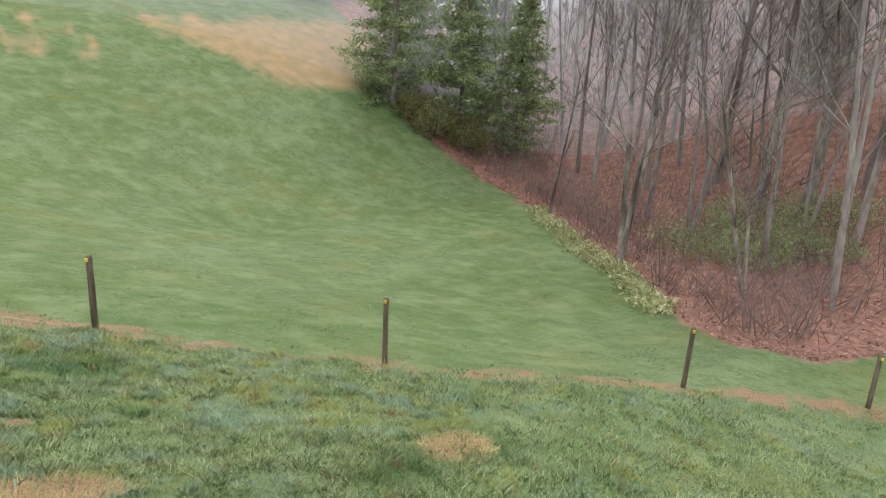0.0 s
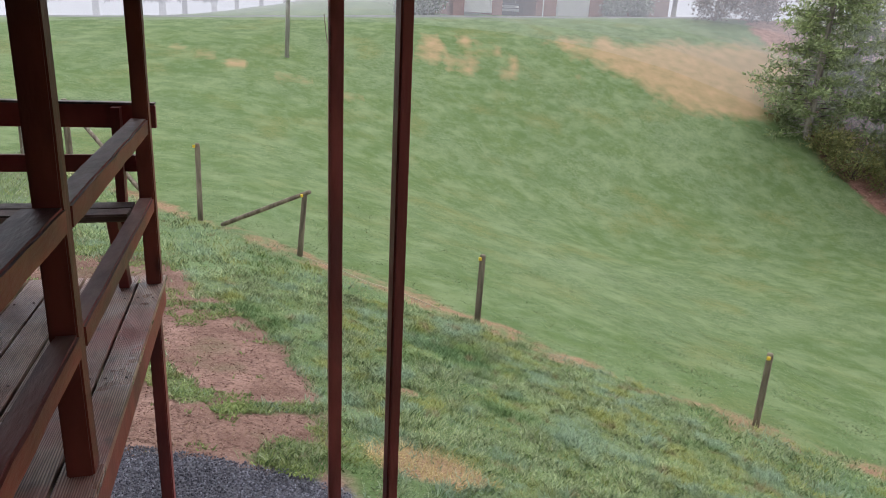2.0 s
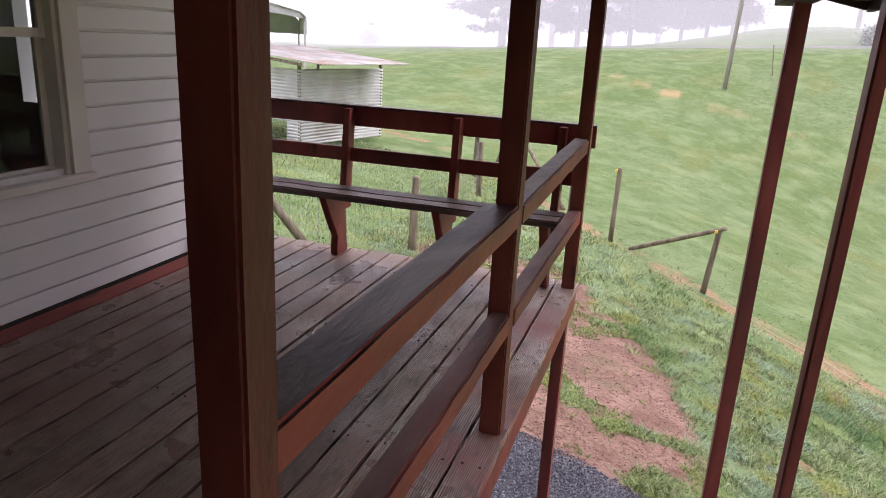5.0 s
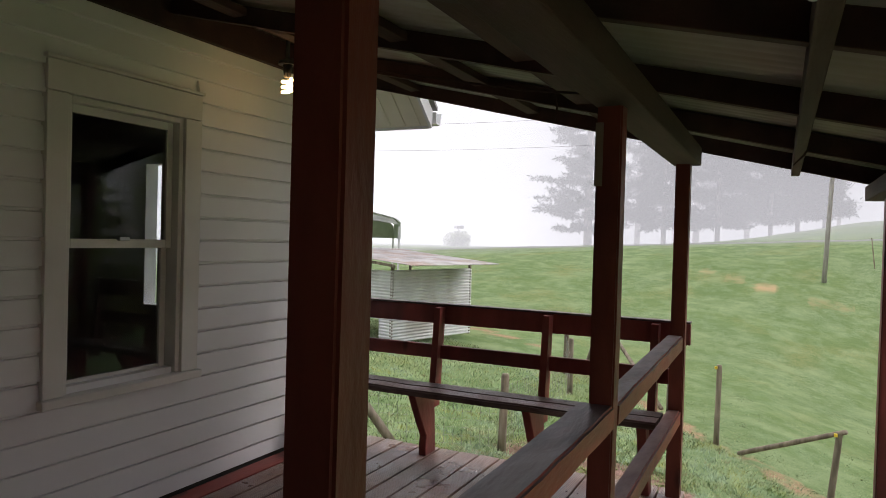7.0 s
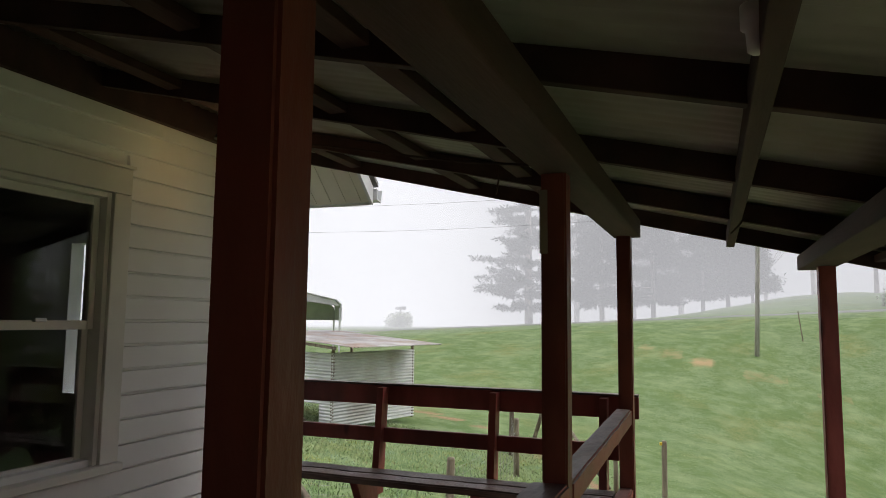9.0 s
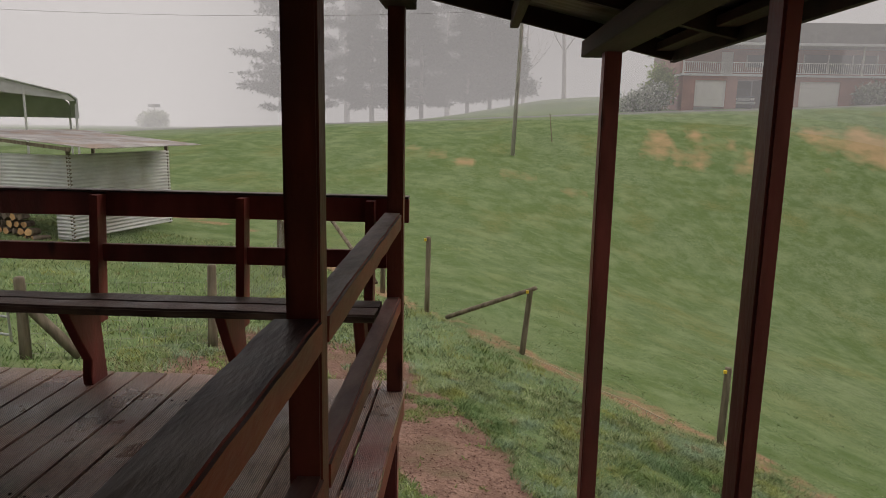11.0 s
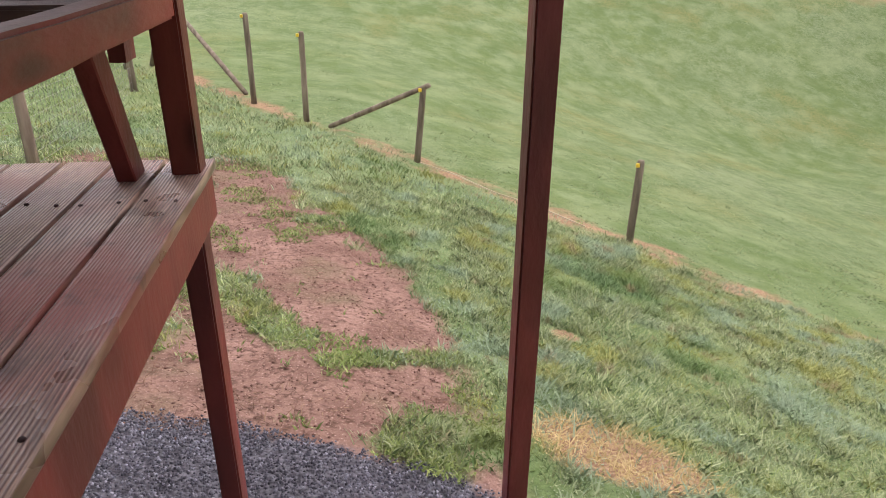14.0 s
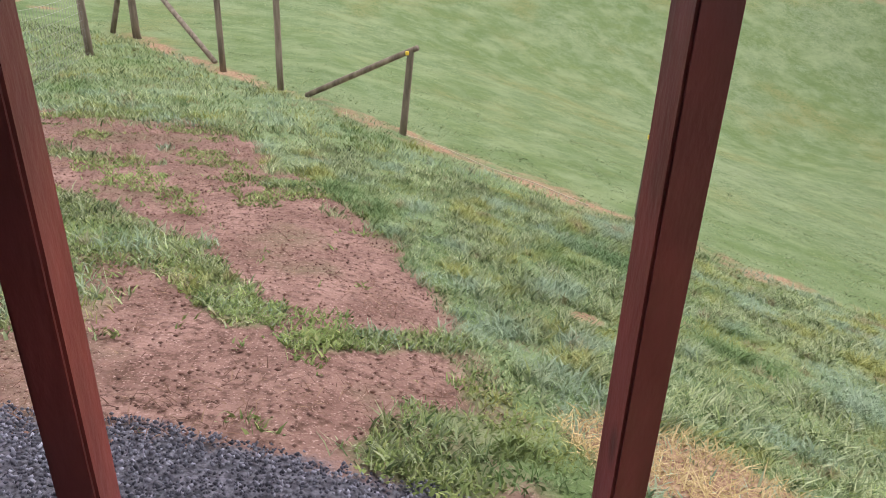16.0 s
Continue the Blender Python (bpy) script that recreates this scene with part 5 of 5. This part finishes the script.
tagged(new("leaf_litter", from_arrays("leaf_litter", V, np.arange(n * 3).reshape(-1, 3), LITTER)), "brown fallen leaves under the bare trees", "leaves", kind="stuff")

# pale flowering plants along the lawn's edge
PALE = leaf_material("pale_leaves", (0.30, 0.33, 0.14), (0.66, 0.64, 0.38), (0.46, 0.47, 0.24))
t_ = rg.random(900)
py = 8.6 + t_ * 13.5
px = np.interp(py, FOREST_Y, FOREST_X) - 0.2 + rg.normal(0, 0.35, 900)
V, F = tufts(rg, np.stack([px, py, land(px, py) + 0.12], 1), 0.12, 15, 0.17)
tagged(new("edge_plants", from_arrays("edge_plants", V, F, PALE)), "strip of pale yellow-green plants along the lawn edge", "plants", kind="stuff")

# ---------------------------------------------------------------- far side of the lane, in the fog
evergreen(-21.5, 86, 30, 8.2, 71, "large tiered conifer dim in the fog beyond the lane", DARKNEEDLE, per=34, size=0.42, base=land1(-21.5, 86), low=0.07, whorl=7, step=0.05)
for x, y, h, r in ((-16.5, 92, 22, 6.5), (-12.5, 87, 18, 5.5), (-9.5, 94, 24, 6.5), (-6.5, 88, 17, 5.0), (-3.5, 93, 20, 5.5), (-0.8, 87, 14, 4.4), (2.0, 91, 15, 4.4), (4.6, 88, 11, 3.4)):
    evergreen(x, y, h, r, int(h * 11 + x), "dark conifer dim in the fog beyond the lane", DARKNEEDLE, per=30, size=0.42, base=land1(x, y), low=0.13, whorl=6, step=0.05)
for x, y, h, sd_ in ((10.5, 84, 15, 31), (17.5, 90, 14, 33), (6.5, 96, 13, 35), (-44, 112, 17, 36), (-52, 118, 14, 37), (-38, 120, 12, 38), (41, 64, 9, 41), (44.5, 62, 10, 42), (-62, 105, 13, 43)):
    bare_tree(x, y, h, 0.28, sd_, "bare tree dim in the fog", 1)


def shrub(x, y, w, h, seed, label, material, size=0.22, group="shrubs by the house", n_=90, per=34):
    g = np.random.default_rng(seed)
    c_ = g.normal(0, 1, (n_, 3))
    c_ = c_ / np.linalg.norm(c_, axis=1, keepdims=True) * g.uniform(0.35, 1.0, (n_, 1)) ** 0.6 * np.array([w / 2, w / 2, h / 2]) + np.array([0, 0, h / 2])
    t = thing("shrub", label, "shrub", group, at=(x, y, land1(x, y)))
    stems_ = [(Vector((0, 0, -0.1)), Vector(tuple(q)), 0.03, 0.008) for q in c_[:14]]
    V, F = limb_arrays(stems_, 4)
    new("stems", from_arrays("stems", V, F, TWIG)).parent = t
    V, F = tufts(g, c_, 0.25, per, size, 1.0)
    new("leaves", from_arrays("leaves", V, F, material)).parent = t
    return t


for x, y, w, h, sd_ in ((31.5, 12.0, 4.6, 1.1, 51), (33.4, 10.0, 5.0, 1.3, 52), (36.2, 11.2, 5.2, 1.6, 53), (33.0, 7.4, 4.2, 1.1, 54), (37.2, 8.0, 5.0, 1.5, 55), (30.2, 9.0, 3.4, 0.8, 56)):
    shrub(x, y, w, h, sd_, "dim green brambly bush under the bare trees", NEEDLE, 0.2, "bushes in the wood", 75, 20)
for x, y, w, h, sd_ in ((35.0, 33.0, 3.4, 2.6, 61), (36.6, 31.2, 3.2, 2.2, 62), (34.6, 34.6, 2.6, 2.0, 63)):
    shrub(x, y, w, h, sd_, "yellowish green brush under the pines", NEEDLE_Y, 0.2, "bushes in the wood", 80, 26)
shrub(14.4, 58.6, 2.6, 2.0, 4, "round white-flowering shrub beside the brick house", BUSHLEAF)
shrub(13.0, 58.2, 1.8, 1.2, 6, "round white-flowering shrub beside the brick house", BUSHLEAF)
shrub(15.6, 60.2, 2.0, 3.8, 7, "tall dark evergreen shrub beside the brick house", NEEDLE, 0.3)
shrub(31.8, 58.9, 2.2, 1.5, 8, "brownish garden shrub below the balcony", BUSHLEAF)
shrub(34.0, 58.6, 2.4, 1.7, 9, "brownish garden shrub below the balcony", BUSHLEAF)
BROWNLEAF = leaf_material("brown_brush", (0.15, 0.10, 0.085), (0.30, 0.21, 0.17), (0.22, 0.15, 0.125), 0.8)
for x, y, w, h, sd_ in ((37.0, 51.6, 3.6, 2.8, 71), (40.0, 51.0, 4.4, 3.4, 72), (42.6, 52.5, 4.0, 3.6, 73)):
    shrub(x, y, w, h, sd_, "brown leafless garden brush on the bank", BROWNLEAF, 0.24, "brush on the bank", 90, 24)
shrub(43.6, 48.2, 3.6, 3.0, 74, "yellow-green bush at the top of the bank", NEEDLE_Y, 0.22, "brush on the bank", 80, 26)
shrub(-38.6, 84, 3.0, 1.6, 12, "low dark shrub beside a sign on the lane", NEEDLE, 0.4)
sg = thing("road_sign", "small dark sign on a post beside the lane", "sign", at=(-38.2, 83.6, land1(-38.2, 83.6)))
part("sign_post", B(-0.05, -0.05, 0, 0.05, 0.05, 2.7), POSTW, sg)
part("sign_board", B(-0.75, -0.04, 2.35, 0.75, 0.04, 2.75), DARK, sg)


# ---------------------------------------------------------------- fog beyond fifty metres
# Haze is imitated by see-through glowing rings that whiten what lies behind.
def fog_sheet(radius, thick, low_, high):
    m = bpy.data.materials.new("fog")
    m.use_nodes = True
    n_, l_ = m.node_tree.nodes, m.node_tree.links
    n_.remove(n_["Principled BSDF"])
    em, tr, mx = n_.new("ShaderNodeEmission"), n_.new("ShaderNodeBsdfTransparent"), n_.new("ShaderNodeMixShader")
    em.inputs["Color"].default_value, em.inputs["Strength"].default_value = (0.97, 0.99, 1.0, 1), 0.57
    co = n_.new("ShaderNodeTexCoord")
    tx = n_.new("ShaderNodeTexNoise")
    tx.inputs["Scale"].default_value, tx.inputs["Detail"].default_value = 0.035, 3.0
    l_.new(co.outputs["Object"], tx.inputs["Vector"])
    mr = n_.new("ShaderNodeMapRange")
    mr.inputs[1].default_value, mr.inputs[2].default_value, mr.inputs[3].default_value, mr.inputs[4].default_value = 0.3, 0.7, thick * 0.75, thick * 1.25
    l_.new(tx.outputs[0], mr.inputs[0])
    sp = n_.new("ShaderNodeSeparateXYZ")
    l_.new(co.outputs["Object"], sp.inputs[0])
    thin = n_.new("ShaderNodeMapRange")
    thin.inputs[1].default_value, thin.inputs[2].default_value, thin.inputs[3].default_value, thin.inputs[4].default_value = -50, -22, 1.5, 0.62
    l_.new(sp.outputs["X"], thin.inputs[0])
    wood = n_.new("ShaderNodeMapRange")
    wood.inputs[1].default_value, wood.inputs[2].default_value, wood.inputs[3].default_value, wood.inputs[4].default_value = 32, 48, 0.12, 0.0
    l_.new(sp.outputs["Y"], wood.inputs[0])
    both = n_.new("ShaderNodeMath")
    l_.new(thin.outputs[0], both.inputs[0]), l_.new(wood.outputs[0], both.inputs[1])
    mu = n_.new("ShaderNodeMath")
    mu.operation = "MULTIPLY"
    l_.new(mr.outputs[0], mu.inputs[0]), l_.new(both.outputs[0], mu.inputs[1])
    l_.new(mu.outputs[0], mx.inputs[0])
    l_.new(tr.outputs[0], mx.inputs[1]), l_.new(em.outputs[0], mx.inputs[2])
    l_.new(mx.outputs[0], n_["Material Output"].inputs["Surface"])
    bm = bmesh.new()
    prev = None
    for k in range(0, 121):
        an = radians(-75 + k * 3)
        row = [bm.verts.new((math.cos(an) * radius, math.sin(an) * radius, z_)) for z_ in (low_, high)]
        if prev:
            bm.faces.new((prev[0], row[0], row[1], prev[1]))
        prev = row
    ob = structure("glowing_haze_sheet", bm, m)
    ob.visible_shadow = False
    return ob


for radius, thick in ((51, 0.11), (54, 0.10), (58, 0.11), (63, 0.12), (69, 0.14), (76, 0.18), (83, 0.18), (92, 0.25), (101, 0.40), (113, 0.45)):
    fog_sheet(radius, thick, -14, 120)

# ---------------------------------------------------------------- grass, gravel, straw
GRASS = leaf_material("grass_blades", (0.065, 0.125, 0.036), (0.24, 0.32, 0.095), (0.46, 0.52, 0.29), 0.6)
gn, gl = GRASS.node_tree.nodes, GRASS.node_tree.links
gco, gbase = gn.new("ShaderNodeTexCoord"), gn["Principled BSDF"].inputs["Base Color"]
gcol = gbase.links[0].from_socket
for gsc, lo_, hi_, tint in ((1.1, 0.52, 0.60, (0.30, 0.41, 0.28)), (1.5, 0.55, 0.64, (0.36, 0.37, 0.10)), (0.7, 0.54, 0.66, (0.115, 0.215, 0.065)), (2.6, 0.60, 0.68, (0.30, 0.24, 0.13))):
    gt = gn.new("ShaderNodeTexNoise")
    gt.inputs["Scale"].default_value, gt.inputs["Detail"].default_value = gsc, 4.0
    gmap = gn.new("ShaderNodeMapping")
    gmap.inputs["Location"].default_value = (gsc * 31, gsc * 17, 0)
    gl.new(gco.outputs["Object"], gmap.inputs[0]), gl.new(gmap.outputs[0], gt.inputs["Vector"])
    gr = gn.new("ShaderNodeMapRange")
    gr.inputs[1].default_value, gr.inputs[2].default_value, gr.inputs[4].default_value = lo_, hi_, 0.75
    gl.new(gt.outputs[0], gr.inputs[0])
    gm = gn.new("ShaderNodeMix")
    gm.data_type = "RGBA"
    gl.new(gr.outputs[0], gm.inputs[0]), gl.new(gcol, gm.inputs[6])
    gm.inputs[7].default_value = (*tint, 1)
    gcol = gm.outputs[2]
gl.new(gcol, gbase)
DRY = leaf_material("dry_grass", (0.42, 0.32, 0.13), (0.72, 0.59, 0.31), (0.57, 0.45, 0.22), 0.8)
LAWN = leaf_material("lawn_blades", (0.075, 0.135, 0.042), (0.18, 0.25, 0.085), (0.30, 0.36, 0.19), 0.6)
DEAD = leaf_material("dead_stalks", (0.12, 0.065, 0.045), (0.34, 0.23, 0.14), (0.22, 0.13, 0.085), 0.85)
CLOVER = leaf_material("weeds", (0.15, 0.22, 0.065), (0.34, 0.40, 0.14), (0.24, 0.32, 0.10), 0.6)


def blades(x, y, h, w, lean, g):
    """Bent blades of two triangles each."""
    n_ = len(x)
    z_ = land(x, y) - 0.02
    an = g.uniform(0, 2 * math.pi, n_)
    sx, sy = np.cos(an) * w, np.sin(an) * w
    la = g.uniform(0, 2 * math.pi, n_)
    lx_, ly_ = np.cos(la) * lean * h + 0.08 * h, np.sin(la) * lean * h
    p0 = np.stack([x - sx, y - sy, z_], 1)
    p1 = np.stack([x + sx, y + sy, z_], 1)
    p2 = np.stack([x + lx_ * 0.35, y + ly_ * 0.35, z_ + h * 0.6], 1)
    p3 = np.stack([x + lx_, y + ly_, z_ + h], 1)
    s_ = np.stack([sx, sy, sx * 0], 1) * 0.8
    V = np.stack([p0, p1, p2 + s_, p2 - s_, p3], 1).reshape(-1, 3)
    k = np.arange(n_)[:, None] * 5
    F = np.concatenate([k + [0, 1, 2], k + [0, 2, 3], k + [3, 2, 4]], 1).reshape(-1, 3)
    return V, F


def sow(name, label, count, xr, yr, hfun, w, lean, keepf, material, seed, near=None):
    g = np.random.default_rng(seed)
    x, y = g.uniform(*xr, count), g.uniform(*yr, count)
    if near:
        y = yr[0] + (yr[1] - yr[0]) * g.random(count) ** near
    m_ = keepf(x, y, g)
    x, y = x[m_], y[m_]
    h = hfun(x, y, g)
    V, F = blades(x, y, h, w * (0.7 + 0.6 * g.random(len(x))), lean, g)
    tagged(new(name, from_arrays(name, V, F, material)), label, "grass", kind="stuff")


def fence_line(x):
    return np.interp(x, FENCE_X, FENCE_Y)


def bare_ground(x, y):
    return np.maximum.reduce([gravel_at(x, y), dirt_at(x, y), 0.85 * straw_at(x, y)])


def beside_stairs(x, y):
    return ((x > 1.15) | (y > 4.7)) & (y > 3.6 - 0.5 * np.maximum(x - 2, 0))


def tuft_h(x, y, g):
    low_ = np.where((x < 1.25) & (y < 9.5), 0.72, 1.0)
    return low_ * (0.045 + 0.06 * ss(-0.15, 0.5, fbm(x, y, 0.17, 1) + 0.5 * fbm(x, y, 0.9, 4))) * g.uniform(0.5, 1.5, len(x))


sow("yard_grass", "rough dewy tufts of uncut grass on the slope", 420000, (-5, 18), (0.5, 16), tuft_h, 0.0075, 0.85,
    lambda x, y, g: (y < fence_line(x) - 0.1) & (g.random(len(x)) > bare_ground(x, y) * 1.05) & (g.random(len(x)) < ss(22, 3, np.hypot(x, y)) * 1.1 + 0.08) & ((x > 1.15) | (y > 4.7)) & (y > 3.6 - 0.5 * np.maximum(x - 2, 0)), GRASS, 21, 1.0)
sow("fine_grass", "fine dewy grass blades nearest the porch", 260000, (-4, 7), (3.6, 11.5), lambda x, y, g: 0.85 * tuft_h(x, y, g), 0.0036, 1.0,
    lambda x, y, g: (y < fence_line(x) - 0.1) & (g.random(len(x)) > bare_ground(x, y) * 1.08) & beside_stairs(x, y), GRASS, 29)
sow("lawn_grass", "short mown lawn grass", 400000, (-6, 24), (5, 30), lambda x, y, g: g.uniform(0.018, 0.048, len(x)) * (0.8 + 0.5 * fbm(x, y, 0.5, 3)), 0.0105, 1.1,
    lambda x, y, g: (y > fence_line(x) + 0.1) & (g.random(len(x)) > leaves_at(x, y)) & (g.random(len(x)) < 1.1 - y / 34) & (x < np.interp(y, FOREST_Y, FOREST_X)), LAWN, 22, 1.2)
sow("back_grass", "rough grass behind the fence by the shed", 50000, (-14, -2), (7, 24), lambda x, y, g: g.uniform(0.04, 0.12, len(x)), 0.008, 0.8,
    lambda x, y, g: (y < fence_line(x)) & (g.random(len(x)) > bare_ground(x, y)), GRASS, 23)
sow("dirt_weeds", "low green weeds scattered over the red dirt", 90000, (-4.6, 1.3), (4.9, 14), lambda x, y, g: g.uniform(0.012, 0.045, len(x)), 0.007, 1.2,
    lambda x, y, g: (dirt_at(x, y) > 0.05) & (fbm(x, y, 0.42, 8) + 0.45 * fbm(x, y, 0.10, 1) + 0.25 * g.random(len(x)) > 0.46 - 0.05 * np.maximum(y - 8, 0) - 0.3 * (dirt_at(x, y) < 0.6)), CLOVER, 24)
sow("dry_straw", "dry straw along the fence line", 42000, (-5, 17), (1.5, 21), lambda x, y, g: g.uniform(0.01, 0.05, len(x)), 0.004, 3.0,
    lambda x, y, g: straw_at(x, y) * (0.5 + 0.5 * g.random(len(x))) > 0.28, DEAD, 25)
sow("dead_stalks", "dead brown stalks strewn over the bare dirt", 60000, (-4.5, 1.3), (4.9, 14.5), lambda x, y, g: g.uniform(0.006, 0.03, len(x)), 0.0028, 3.5,
    lambda x, y, g: (dirt_at(x, y) > 0.15) & (fbm(x, y, 0.5, 11) + 0.6 * g.random(len(x)) + 0.05 * (y - 7) > 0.45), DEAD, 28)
sow("dry_tufts", "dead yellow grass patches", 42000, (0.8, 7.2), (3.6, 6.1), lambda x, y, g: g.uniform(0.02, 0.09, len(x)), 0.004, 1.6,
    lambda x, y, g: (straw_at(x, y) > 0.3) & (y < fence_line(x) - 1), DRY, 26)
sow("clover_leaves", "low green weeds in patches on the dirt", 95000, (-2.8, 1.4), (4.4, 9.9), lambda x, y, g: g.uniform(0.010, 0.034, len(x)) * (0.4 + 0.7 * clover_at(x, y)), 0.0075, 1.3,
    lambda x, y, g: clover_at(x, y) * (0.55 + 0.9 * g.random(len(x))) > 0.48 + 0.75 * np.clip(fbm(x, y, 0.10, 7) + 0.2, 0, 1), CLOVER, 33)
STONE = leaf_material("crushed_stone", (0.045, 0.047, 0.06), (0.34, 0.35, 0.40), (0.15, 0.155, 0.185), 0.7)
g = np.random.default_rng(31)
n = 34000
x, y = g.uniform(-2.4, 1.2, n), g.uniform(2.9, 5.25, n)
k = (gravel_at(x, y) > 0.3 + 0.35 * g.random(n))
x, y = x[k], y[k]
n = len(x)
rad = g.uniform(0.005, 0.0105, n)
octa = np.array([(1, 0, 0), (0, 1, 0), (-1, 0, 0), (0, -1, 0), (0, 0, 1), (0, 0, -1)], dtype=float)
of = np.array([(0, 1, 4), (1, 2, 4), (2, 3, 4), (3, 0, 4), (1, 0, 5), (2, 1, 5), (3, 2, 5), (0, 3, 5)])
V = octa[None] * rad[:, None, None] * g.uniform(0.75, 1.2, (n, 6, 1)) + g.normal(0, 1, (n, 6, 3)) * rad[:, None, None] * 0.22
V += np.stack([x, y, land(x, y) - 0.026 + rad * 0.4], 1)[:, None, :]
F = (of[None] + (np.arange(n) * 6)[:, None, None]).reshape(-1, 3)
tagged(new("gravel", from_arrays("gravel", V.reshape(-1, 3), F, STONE)), "dark blue-grey crushed stone under the porch", "gravel", kind="stuff")

CLOD = leaf_material("dirt_clods", (0.16, 0.092, 0.068), (0.36, 0.23, 0.18), (0.25, 0.15, 0.115), 0.95)
n = 17000
x, y = g.uniform(-4, 1.1, n), g.uniform(4.8, 13, n)
k = dirt_at(x, y) > 0.35
x, y = x[k], y[k]
n = len(x)
rad = 0.004 + 0.012 * g.random(n) ** 3
V = octa[None] * rad[:, None, None] * np.array([1, 1, 0.7]) * g.uniform(0.6, 1.3, (n, 6, 1))
V += np.stack([x, y, land(x, y) - 0.03 + rad * 0.2], 1)[:, None, :]
F = (of[None] + (np.arange(n) * 6)[:, None, None]).reshape(-1, 3)
tagged(new("dirt_clods", from_arrays("dirt_clods", V.reshape(-1, 3), F, CLOD)), "small clods of red earth on the bare ground", "soil", kind="stuff")
